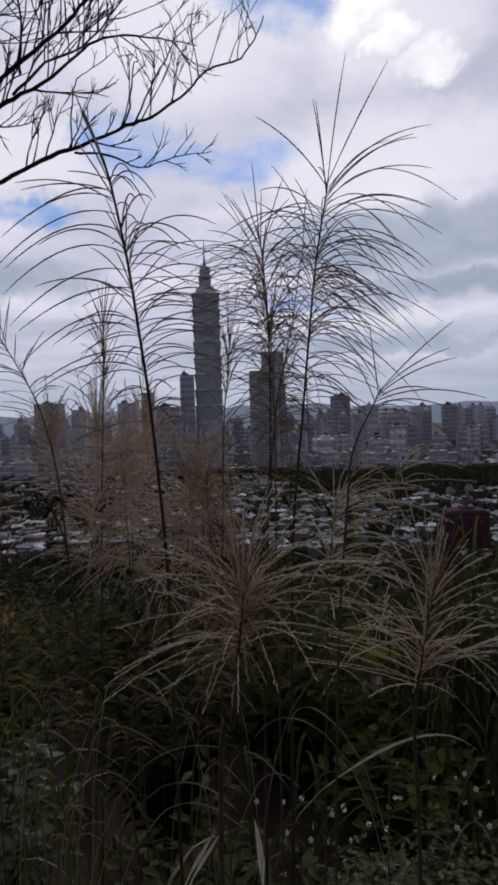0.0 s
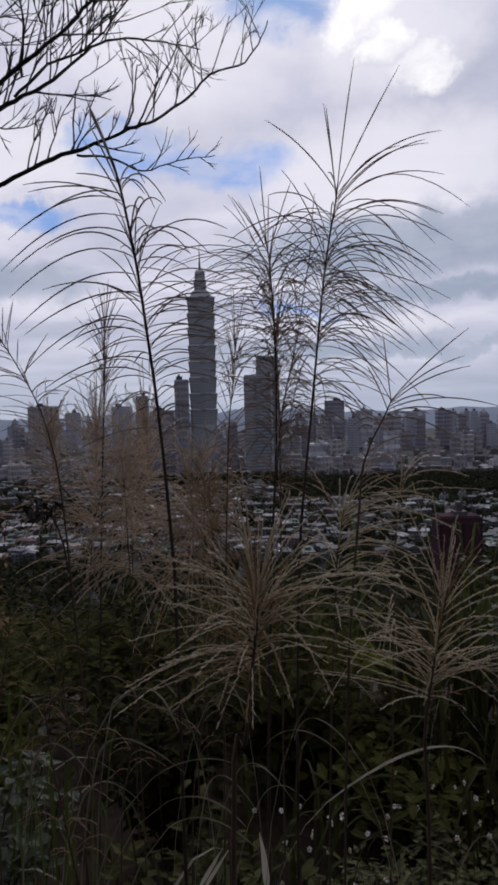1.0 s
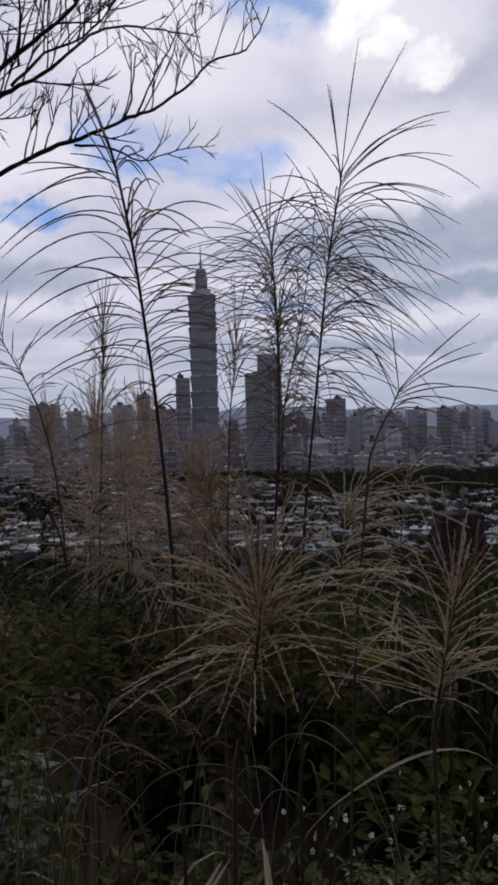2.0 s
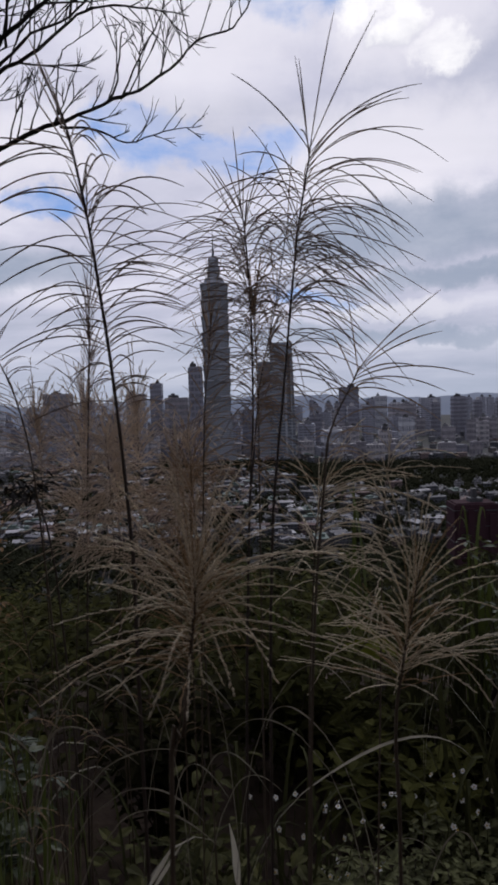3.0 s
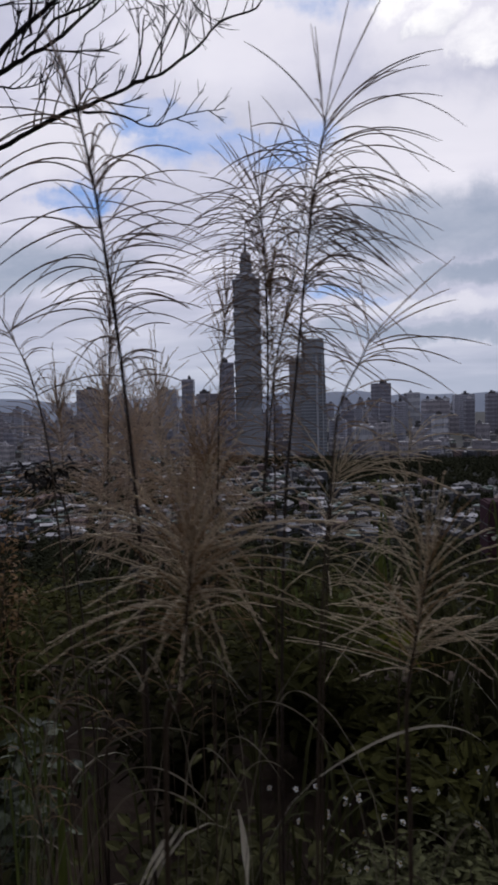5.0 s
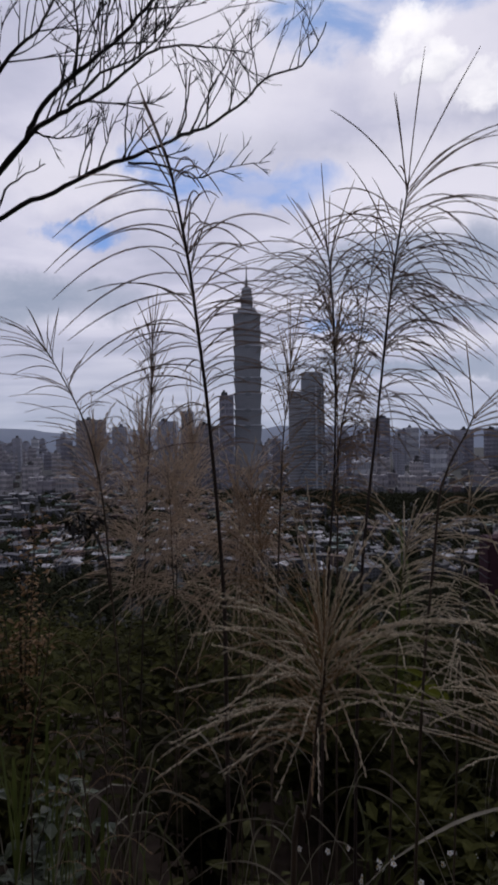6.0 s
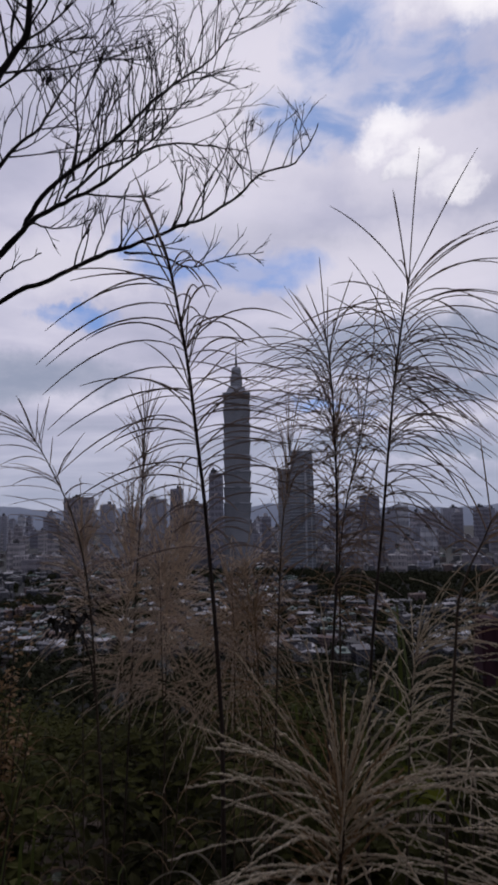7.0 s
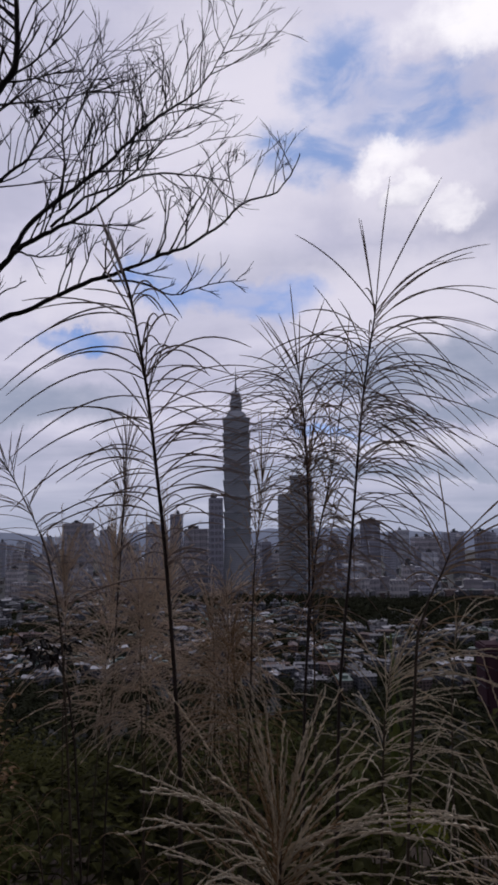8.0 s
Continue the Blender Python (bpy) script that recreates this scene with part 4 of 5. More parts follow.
silvergrass("reddish-brown silvergrass plume gone to seed", [(-0.240, 1.900, 0.772), (-0.236, 1.900, 1.137), (-0.235, 1.900, 1.323), (-0.241, 1.900, 1.451)], [
    (0.957, 0.008, 0.099, 0.000), (0.957, -0.021, 0.071, 0.006)],
    [], fans=[(150, 0.60, 0.99, 0.18, 15, 85, 1.0)], stem_r=0.002, r=0.0015, mat=M_PLUME_BROWN, stem_mat=M_STEM_PALE, beads=True, seed=14, hair=0.014)
silvergrass("yellowish silvergrass plume half hidden among the others", [(-0.159, 1.700, 0.793), (-0.168, 1.700, 1.184), (-0.176, 1.700, 1.337), (-0.182, 1.700, 1.436)], [
    (0.980, 0.065, 0.043, 0.015), (0.960, 0.119, 0.024, 0.037), (0.960, 0.087, -0.013, 0.037),
    (0.980, -0.060, 0.025, 0.015), (0.940, -0.070, 0.001, 0.037)],
    [], fans=[(130, 0.45, 0.99, 0.17, 20, 90, 0.6)], stem_r=0.002, r=0.0010, mat=M_PLUME_TAN, stem_mat=M_STEM_PALE, beads=True, seed=15, hair=0.008)
silvergrass("drooping brown silvergrass plume gone to seed", [(-0.392, 1.900, 0.947), (-0.399, 1.900, 1.241), (-0.403, 1.900, 1.388), (-0.408, 1.900, 1.488)], [],
    [], fans=[(120, 0.62, 0.99, 0.17, 25, 90, 1.0)], stem_r=0.0018, r=0.0015, mat=M_PLUME_BROWN, stem_mat=M_STEM_PALE, beads=True, seed=16, hair=0.014)
silvergrass("drooping reddish-brown silvergrass plume", [(-0.214, 1.900, 0.948), (-0.208, 1.900, 1.240), (-0.202, 1.900, 1.398), (-0.208, 1.900, 1.498)], [],
    [], fans=[(110, 0.62, 0.99, 0.17, 25, 90, 1.0)], stem_r=0.0018, r=0.0015, mat=M_PLUME_BROWN, stem_mat=M_STEM_PALE, beads=True, seed=17, hair=0.014)
silvergrass("brown silvergrass plume at the edge of the slope", [(-0.636, 2.100, 0.856), (-0.640, 2.100, 1.191), (-0.638, 2.100, 1.428), (-0.647, 2.100, 1.543)], [],
    [], fans=[(130, 0.62, 0.99, 0.17, 15, 85, 0.5)], stem_r=0.0018, r=0.0015, mat=M_PLUME_BROWN, stem_mat=M_STEM_PALE, beads=True, seed=18, hair=0.014)
silvergrass("upright brown silvergrass plume gone to seed", [(-0.403, 2.300, 0.768), (-0.403, 2.300, 1.215), (-0.402, 2.300, 1.449), (-0.409, 2.300, 1.592)], [],
    [], fans=[(150, 0.58, 0.99, 0.19, 12, 80, 0.4)], stem_r=0.0018, r=0.0015, mat=M_PLUME_BROWN, stem_mat=M_STEM_PALE, beads=True, seed=19, hair=0.014)
silvergrass("pale silvergrass plume bowing over the slope", [(0.197, 1.600, 0.789), (0.210, 1.600, 1.268), (0.219, 1.600, 1.385), (0.232, 1.600, 1.466)], [
    (0.982, 0.092, 0.044, 0.023), (0.965, 0.128, 0.008, 0.035)],
    [], fans=[(36, 0.5, 0.99, 0.17, 25, 95, 0.7)], stem_r=0.0018, r=0.0014, mat=M_PLUME_PALE, stem_mat=M_STEM_PALE, beads=True, seed=20, hair=0.008)
silvergrass("tan silvergrass plume tangled with its neighbours", [(-0.039, 1.460, 0.879), (-0.034, 1.460, 1.308), (-0.031, 1.460, 1.517), (-0.031, 1.460, 1.620), (-0.035, 1.460, 1.763)], [
    (0.976, -0.009, 0.081, 0.000), (0.964, 0.016, 0.086, 0.002)],
    [], fans=[(75, 0.6, 0.99, 0.15, 14, 72, 0.5)], stem_r=0.0018, r=0.0010, mat=M_PLUME_TAN, stem_mat=M_STEM_PALE, beads=True, seed=22)


# ---- the bare tree ----


def grow(start, way, length, r, depth, rnd, pieces, up=0.25):
    """Twigs that fork as they thin out."""
    pts, p, d = [start], Vector(start), Vector(way).normalized()
    n = 4
    for i in range(n):
        d = (d + Vector((rnd.uniform(-.17, .17), rnd.uniform(-.17, .17), rnd.uniform(-.14, .20) * up * 2))).normalized()
        p = p + d * length / n
        pts.append(p.copy())
    pieces.append(tube(pts, [r * (1 - 0.62 * i / n) for i in range(n + 1)], 4))
    if depth > 0:
        for i in range(rnd.choice((2, 3))):
            k = rnd.uniform(0.3, 0.95)
            b = along(pts, k)
            side = Vector((rnd.uniform(-1, 1), rnd.uniform(-0.7, 0.7), rnd.uniform(-0.7, 1)))
            grow(b, (d * 1.35 + side * 0.75), length * rnd.uniform(0.4, 0.7), max(0.00085, r * 0.72), depth - 1, rnd, pieces, up)


BOUGHS = [
    # line, thickness at its start and end, twigs, length of the twigs, bare share
    ([(-1.019, 2.100, 2.093), (-0.835, 2.100, 2.202), (-0.741, 2.100, 2.236), (-0.633, 2.100, 2.288), (-0.524, 2.100, 2.325), (-0.392, 2.100, 2.372), (-0.322, 2.100, 2.395), (-0.221, 2.100, 2.456), (-0.166, 2.100, 2.514), (-0.072, 2.100, 2.544), (-0.024, 2.100, 2.607), (-0.006, 2.100, 2.653)], 0.0082, 0.0014, 19, 0.17, 0.3),
    ([(-0.534, 2.080, 2.298), (-0.442, 2.080, 2.290), (-0.358, 2.080, 2.254), (-0.259, 2.080, 2.276), (-0.160, 2.080, 2.289)], 0.0036, 0.0010, 8, 0.09, 0.35),
    ([(-1.005, 2.250, 2.303), (-0.897, 2.250, 2.422), (-0.838, 2.250, 2.479), (-0.753, 2.250, 2.524), (-0.633, 2.250, 2.582), (-0.539, 2.250, 2.659), (-0.445, 2.250, 2.692), (-0.308, 2.250, 2.682), (-0.197, 2.250, 2.658)], 0.0108, 0.0014, 18, 0.2, 0.25),
    ([(-0.893, 2.300, 2.479), (-0.842, 2.300, 2.568), (-0.737, 2.300, 2.657), (-0.597, 2.300, 2.763), (-0.508, 2.300, 2.853), (-0.401, 2.300, 2.934), (-0.312, 2.300, 2.997), (-0.249, 2.300, 3.090), (-0.169, 2.300, 3.266)], 0.009, 0.0013, 32, 0.25, 0.2),
    ([(-0.735, 2.200, 2.509), (-0.636, 2.200, 2.601), (-0.527, 2.200, 2.641), (-0.419, 2.200, 2.751), (-0.334, 2.200, 2.864), (-0.253, 2.200, 2.897)], 0.0052, 0.0011, 22, 0.2, 0.2),
    ([(-0.999, 2.200, 2.777), (-0.918, 2.200, 2.937), (-0.860, 2.200, 3.027), (-0.855, 2.200, 3.158), (-0.861, 2.200, 3.369)], 0.011, 0.008, 22, 0.3, 0.1),
    ([(-1.106, 2.400, 2.586), (-0.980, 2.400, 2.777), (-0.888, 2.400, 2.853), (-0.833, 2.400, 2.950), (-0.778, 2.400, 3.028), (-0.703, 2.400, 3.126), (-0.609, 2.400, 3.255)], 0.007, 0.0013, 24, 0.25, 0.15),
    ([(-0.746, 2.300, 2.620), (-0.731, 2.300, 2.769), (-0.742, 2.300, 2.883), (-0.718, 2.300, 3.036), (-0.684, 2.300, 3.190)], 0.0045, 0.0012, 16, 0.2, 0.15),
    ([(-0.407, 2.120, 2.376), (-0.385, 2.120, 2.434), (-0.372, 2.120, 2.541), (-0.356, 2.120, 2.557), (-0.396, 2.120, 2.597)], 0.0035, 0.001, 3, 0.08, 0.5),
    ([(-0.373, 2.100, 2.373), (-0.322, 2.100, 2.471), (-0.266, 2.100, 2.568), (-0.246, 2.100, 2.617), (-0.207, 2.100, 2.669)], 0.0032, 0.0011, 6, 0.09, 0.4),
    ([(-0.553, 2.120, 2.322), (-0.546, 2.120, 2.423), (-0.534, 2.120, 2.497), (-0.515, 2.120, 2.522), (-0.452, 2.120, 2.561), (-0.412, 2.120, 2.593)], 0.003, 0.001, 2, 0.06, 0.5),
    ([(-0.405, 2.300, 2.928), (-0.423, 2.300, 3.021), (-0.419, 2.300, 3.099), (-0.430, 2.300, 3.181)], 0.003, 0.0016, 3, 0.06, 0.3),
    ([(-0.860, 2.240, 2.465), (-0.800, 2.220, 2.436), (-0.760, 2.220, 2.430), (-0.684, 2.220, 2.446), (-0.625, 2.220, 2.490)], 0.0036, 0.001, 9, 0.09, 0.2),
    ([(-0.930, 2.130, 2.150), (-0.890, 2.130, 2.255), (-0.845, 2.130, 2.290), (-0.775, 2.130, 2.325)], 0.0042, 0.0018, 2, 0.05, 0.6),
]


def bare_tree():
    rnd = random.Random(11)
    foot = Vector((-1.45, 2.35, ground_z(-1.45, 2.35) - 0.05))
    t = thing("bare_tree", foot, "leafless dark-barked tree with fine forking twigs", "tree")
    trunk = smoothed([foot, (-1.42, 2.33, 0.9), (-1.32, 2.28, 1.7), (-1.22, 2.25, 2.15), (-1.14, 2.25, 2.55), (-1.05, 2.25, 3.3)], 5)
    v, f = tube(trunk, [0.065 - 0.045 * i / (len(trunk) - 1) for i in range(len(trunk))], 10)
    part("trunk", mesh("trunk", shift(v, foot), f, M_BARK, True), t)
    for pts, r0, r1, twigs, size, bare in BOUGHS:
        line = smoothed(pts, 4)
        line = [p + Vector((rnd.uniform(-1, 1), rnd.uniform(-1, 1), rnd.uniform(-1, 1))) * 0.0025 for p in line]
        n = len(line)
        v, f = tube(line, [(r1 + (r0 - r1) * (1 - i / (n - 1)) ** 1.15) * rnd.uniform(0.9, 1.12) for i in range(n)], 6)
        limb = part("limb", mesh("limb", shift(v, foot), f, M_BARK, True), t)
        for i in range(twigs):
            pieces = []
            k = bare + (0.98 - bare) * (i + rnd.random()) / twigs
            b = along(line, k)
            d = along(line, min(1, k + 0.05)) - along(line, max(0, k - 0.05))
            d.normalize()
            turn = Vector((-d.z, rnd.uniform(-0.6, 0.6), d.x)) * (1 if rnd.random() < (0.85 if abs(d.x) > abs(d.z) else 0.5) else -0.8)
            grow(b, d * 1.05 + turn, size * rnd.uniform(0.5, 1.2) * (1.2 - 0.5 * k), (r1 + (r0 - r1) * (1 - k) ** 1.15) * 0.36 + 0.0011, 2 if size > 0.12 else 1, rnd, pieces)
            part("twig", mesh("twig", *[a if j else shift(a, foot) for j, a in enumerate(join(pieces))], M_BARK), limb)
    for p in ((-0.184, 2.22, 2.734), (-0.799, 2.22, 2.905), (-0.790, 2.22, 2.915), (-0.42, 2.3, 3.02)):
        for a in (-10, 100, 190):
            v, f = leaf_shape(Vector(p), Vector((math.cos(radians(a)), 0.3, -0.4)), Vector((0, -0.6, 1)), 0.030, 0.010)
            part("dead_leaf", mesh("dead_leaf", shift(v, foot), f, M_BARK), t, "curled dead brown leaf")
    return t


bare_tree()

# ---- undergrowth ----


def blade(base, mid_p, tip, w, n=8, fold=0.25, line=None):
    """A long folded leaf: base, control point, tip and width."""
    pts = line or bezier(base, mid_p, tip, n)
    n = len(pts) - 1
    d = Vector(tip) - Vector(base)
    side = d.cross(Vector((0, 0, 1)))
    if side.length < 0.22 * d.length and line:
        side = Vector((1, 0.25, 0))
    if side.length < 1e-4:
        side = Vector((1, 0, 0))
    side.normalize()
    if line and w > 0.035:
        side = (side * (1 if side.y > 0 else -1) * 0.6 + Vector((0, 0, 0.8))).normalized()
    verts, faces = [], []
    for i, p in enumerate(pts):
        u = i / n
        k = w * 0.5 * (min(1, 0.45 + 2.2 * u) if not line else min(1, max(0.12, 4.5 * (u - 0.40)))) * (1 - u ** 3) + 0.0003
        verts += [p - side * k, p - Vector((0, 0, k * fold * 2)), p + side * k]
    for i in range(n):
        a = i * 3
        faces += [(a, a + 1, a + 4, a + 3), (a + 1, a + 2, a + 5, a + 4)]
    return verts, faces


def grass_clump(x, y, label, blades, mat, seed, loose=0, height=(0.6, 1.0), spread=0.45, width=0.010):
    """A tuft of arching leaves on the soil. blades: given ones as (a point on the way up, the highest point, the tip, width)."""
    rnd = random.Random(seed)
    foot = Vector((x, y, ground_z(x, y) - 0.01))
    t = thing("grass_clump", foot, label, "grass", "grass tufts on the slope")
    made = []
    for low, top, tip, w in blades:
        low, top, tip = Vector(low), Vector(top), Vector(tip)
        bow = 2 * top - (low + tip) / 2
        base = Vector((low.x - (bow.x - low.x) * 0.8, low.y, ground_z(low.x, low.y) - 0.01))
        rise = low - (bow - low).normalized() * 0.22
        made.append(blade(base, top, tip, w, line=bezier(base, rise, low, 9)[:-1] + bezier(low, bow, tip, 11)))
    for _ in range(loose):
        a = rnd.uniform(0, 2 * math.pi)
        h = rnd.uniform(*height)
        q = spread * rnd.uniform(0.3, 1.0)
        base = foot + Vector((rnd.uniform(-.08, .08), rnd.uniform(-.08, .08), 0))
        tip = base + Vector((q * math.cos(a), q * math.sin(a) * 0.8, h * rnd.uniform(0.35, 0.95)))
        made.append(blade(base, base + Vector((q * 0.35 * math.cos(a), q * 0.3 * math.sin(a), h * 1.25)), tip, width * rnd.uniform(0.5, 1.2)))
    for v, f in made:
        part("blade", mesh("blade", shift(v, foot), f, mat), t)
    return t


def shrub(x, y, size, height, label, mat, leaves, seed, leaf=0.05):
    """A low bush: forked stems and many separate leaves."""
    rnd = random.Random(seed)
    foot = Vector((x, y, ground_z(x, y) - 0.02))
    t = thing("shrub", foot, label, "shrub", "bushes on the slope")
    stems, foliage = [], []
    tips = []
    for i in range(14):
        a = rnd.uniform(0, 2 * math.pi)
        q = size * math.sqrt(rnd.random())
        top = foot + Vector((q * math.cos(a), q * math.sin(a), height * rnd.uniform(0.55, 1.0)))
        line = bezier(foot, foot.lerp(top, 0.5) + Vector((0, 0, height * 0.2)), top, 6)
        stems.append(tube(line, [0.004 * (1 - 0.12 * k) for k in range(7)], 4))
        tips.append(line)
    for i in range(leaves):
        line = rnd.choice(tips)
        p = along(line, rnd.uniform(0.25, 1.0)) + Vector((rnd.gauss(0, .35), rnd.gauss(0, .35), rnd.gauss(0, .18))) * size * 0.34
        p.z = max(p.z, foot.z + 0.03)
        a = rnd.uniform(0, 2 * math.pi)
        d = Vector((math.cos(a), math.sin(a), rnd.uniform(-0.5, 0.45)))
        foliage.append(leaf_shape(p, d, Vector((rnd.uniform(-.5, .5), rnd.uniform(-.5, .5), 1)), leaf * rnd.uniform(0.6, 1.3), leaf * 0.24))
    for v, f in stems:
        part("stem", mesh("stem", shift(v, foot), f, M_STEM), t)
    part("foliage", mesh("foliage", *[a if j else shift(a, foot) for j, a in enumerate(join(foliage))], mat), t, kind="stuff")
    return t


def wilted_stalk(x, y, head, bend, seed):
    """A dark stalk whose withered leaves hang in a bunch from its bent top."""
    rnd = random.Random(seed)
    foot = Vector((x, y, ground_z(x, y) - 0.02))
    t = thing("wilted_stalk", foot, "dark withered stalk with a drooping bunch of dead leaves", "weed")
    line = smoothed([foot, bend, head], 5)
    v, f = tube(line, [0.0034 - 0.0014 * i / (len(line) - 1) for i in range(len(line))], 6)
    part("stem", mesh("stem", shift(v, foot), f, M_STEM, True), t)
    head = Vector(head)
    for _ in range(120):
        p = head + Vector((rnd.gauss(0, 0.034), rnd.gauss(0, 0.03), rnd.gauss(0, 0.018)))
        v, f = leaf_shape(p, Vector((rnd.uniform(-1, 1), rnd.uniform(-1, 1), rnd.uniform(-0.9, 0.2))), Vector((rnd.uniform(-.5, .5), rnd.uniform(-.5, .5), 1)), rnd.uniform(0.018, 0.038), 0.005)
        part("dead_leaf", mesh("dead_leaf", shift(v, foot), f, M_WILTED), t)
    return t


DRY = "dry straw-coloured grass tuft with arching blades"
wilted_stalk(-0.488, 1.9, (-0.622, 1.9, 1.366), (-0.548, 1.9, 1.16), 31)
GREEN = "dark green tuft of long narrow grass blades"
grass_clump(-0.06, 1.28, "single pale arching grass leaf over dark ground", [((0.021, 1.26, 0.968), (0.178, 1.26, 1.052), (0.28, 1.26, 1.020), 0.011)], M_DRY, 1)
grass_clump(-0.42, 1.04, DRY, [((-0.36, 1.0, 1.17), (-0.333, 1.0, 1.21), (-0.285, 1.0, 1.165), 0.006), ((-0.28, 1.0, 1.19), (-0.245, 1.0, 1.213), (-0.176, 1.0, 1.168), 0.006), ((-0.26, 1.0, 1.255), (-0.232, 1.0, 1.264), (-0.168, 1.0, 1.222), 0.005)], M_DRY, 2)
grass_clump(-0.27, 1.0, DRY, [((-0.216, 1.0, 1.163), (-0.165, 1.0, 1.185), (-0.112, 1.0, 1.177), 0.006), ((-0.197, 1.0, 1.135), (-0.15, 1.0, 1.136), (-0.105, 1.0, 1.100), 0.006), ((-0.2, 1.0, 1.10), (-0.15, 1.0, 1.112), (-0.09, 1.0, 1.07), 0.006)], M_DRY, 3)
grass_clump(-0.17, 0.95, "pair of pale cut stalks close to the path", [((-0.161, 0.95, 1.059), (-0.145, 0.952, 1.085), (-0.133, 0.95, 1.106), 0.008), ((-0.158, 0.955, 1.051), (-0.14, 0.957, 1.079), (-0.125, 0.955, 1.103), 0.007)], M_STRAW, 4)
grass_clump(-0.08, 1.2, "pale stiff blade standing close to the path", [((-0.079, 1.2, 0.859), (-0.082, 1.202, 0.912), (-0.089, 1.2, 0.961), 0.014)], M_STRAW, 6)
grass_clump(0.26, 3.35, "drooping broad yellow-green leaves on the dark slope", [((0.37, 3.4, 0.37), (0.58, 3.4, 0.335), (0.71, 3.4, 0.13), 0.09), ((0.35, 3.45, 0.33), (0.52, 3.42, 0.29), (0.65, 3.4, 0.11), 0.06), ((0.36, 3.4, 0.46), (0.47, 3.35, 0.45), (0.60, 3.3, 0.34), 0.04)], M_LIME, 5)
UPRIGHT = "upright tuft of broad green strap leaves"
for k, (x, y, h, n) in enumerate(((0.47, 3.7, 1.62, 9), (1.03, 3.5, 1.50, 10), (0.0, 3.3, 1.25, 8), (0.80, 2.9, 1.1, 8), (0.15, 3.2, 1.15, 8))):
    grass_clump(x, y, UPRIGHT, [], M_STRAP, 300 + k, n, (h * 0.55, h * 0.8), 0.26, 0.022)
grass_clump(-0.466, 1.5, "pale green tuft of thin upright blades", [], M_STRAP, 320, 16, (0.95, 1.2), 0.12, 0.007)
grass_clump(-0.75, 1.9, "pale green tuft of thin upright blades", [], M_STRAP, 321, 14, (0.8, 1.1), 0.2, 0.008)
grass_clump(0.659, 2.35, "bleached dry stalk leaning over the dark ground", [((0.659, 2.35, 0.498), (0.593, 2.35, 0.584), (0.526, 2.35, 0.669), 0.008)], M_STRAW, 330)
grass_clump(0.671, 2.33, "curled pale dead leaves caught in the undergrowth", [((0.568, 2.3, 0.835), (0.671, 2.3, 0.867), (0.782, 2.3, 0.818), 0.022), ((0.594, 2.3, 0.787), (0.714, 2.3, 0.823), (0.786, 2.3, 0.761), 0.018)], M_DRY, 331)
grass_clump(0.75, 2.3, "large dull green pointed leaf standing on end", [((0.73, 2.3, 0.30), (0.722, 2.3, 0.50), (0.712, 2.3, 0.63), 0.075)], M_BROAD, 310)
rnd = random.Random(17)
for i in range(5):
    some = []
    x0, y0 = rnd.uniform(-0.5, 0.12), rnd.uniform(0.98, 1.35)
    for k in range(3):
        lx, lz, way = x0 + rnd.uniform(-0.1, 0.1), rnd.uniform(0.88, 1.18), rnd.choice((1, 1, 1, -1))
        tx, tz = lx + way * rnd.uniform(0.03, 0.06), lz + rnd.uniform(0.02, 0.045)
        some.append(((lx, y0, lz), (tx, y0, tz), (tx + way * rnd.uniform(0.03, 0.06), y0 + rnd.uniform(-.03, .03), tz - rnd.uniform(0.03, 0.06)), rnd.uniform(0.003, 0.006)))
    grass_clump(x0 - 0.03, y0 + 0.03, DRY, some, M_DRY, 20 + i)
for k, (x, y, h) in enumerate(((-0.30, 1.3, 1.24), (-0.44, 1.45, 1.22), (-0.20, 1.5, 1.16), (-0.36, 1.15, 1.20), (-0.62, 1.6, 1.25))):
    lean = 0.02 * (-1) ** k
    silvergrass("withered brown weed stalk with curled side branches", [(x - lean, y, h - 0.40), (x, y, h - 0.22), (x + lean, y, h - 0.1), (x + lean * 1.5, y, h)], [
        (0.95, 0.05, 0.03, 0.03), (0.9, -0.05, 0.035, 0.03), (0.8, 0.065, 0.02, 0.04), (0.72, -0.07, 0.025, 0.04), (0.62, 0.075, 0.0, 0.045), (0.5, -0.07, 0.02, 0.045), (0.4, 0.06, 0.01, 0.04)],
        [(5, 0.4, 0.95, 0.05, 0.05, -0.01, 0.02, 0.03), (5, 0.4, 0.95, -0.05, -0.05, -0.01, 0.02, 0.03)], stem_r=0.0019, r=0.0009, mat=M_PLUME_TAN, stem_mat=M_STEM_PALE, seed=60 + k, hair=0.007)
rnd = random.Random(21)
for i in range(14):
    grass_clump(rnd.uniform(-1.0, 0.1), rnd.uniform(1.15, 2.3), DRY if i % 4 == 0 else GREEN, [], M_DRY if i % 4 == 0 else M_BLADE, 40 + i, 12, (0.35, 0.75), 0.5, 0.009)
for i in range(6):
    grass_clump(rnd.uniform(0.5, 1.2), rnd.uniform(2.2, 3.0), GREEN, [], M_BLADE, 70 + i, 12, (0.5, 0.95), 0.5, 0.014)
BUSH = "dark green leafy bush low on the slope"
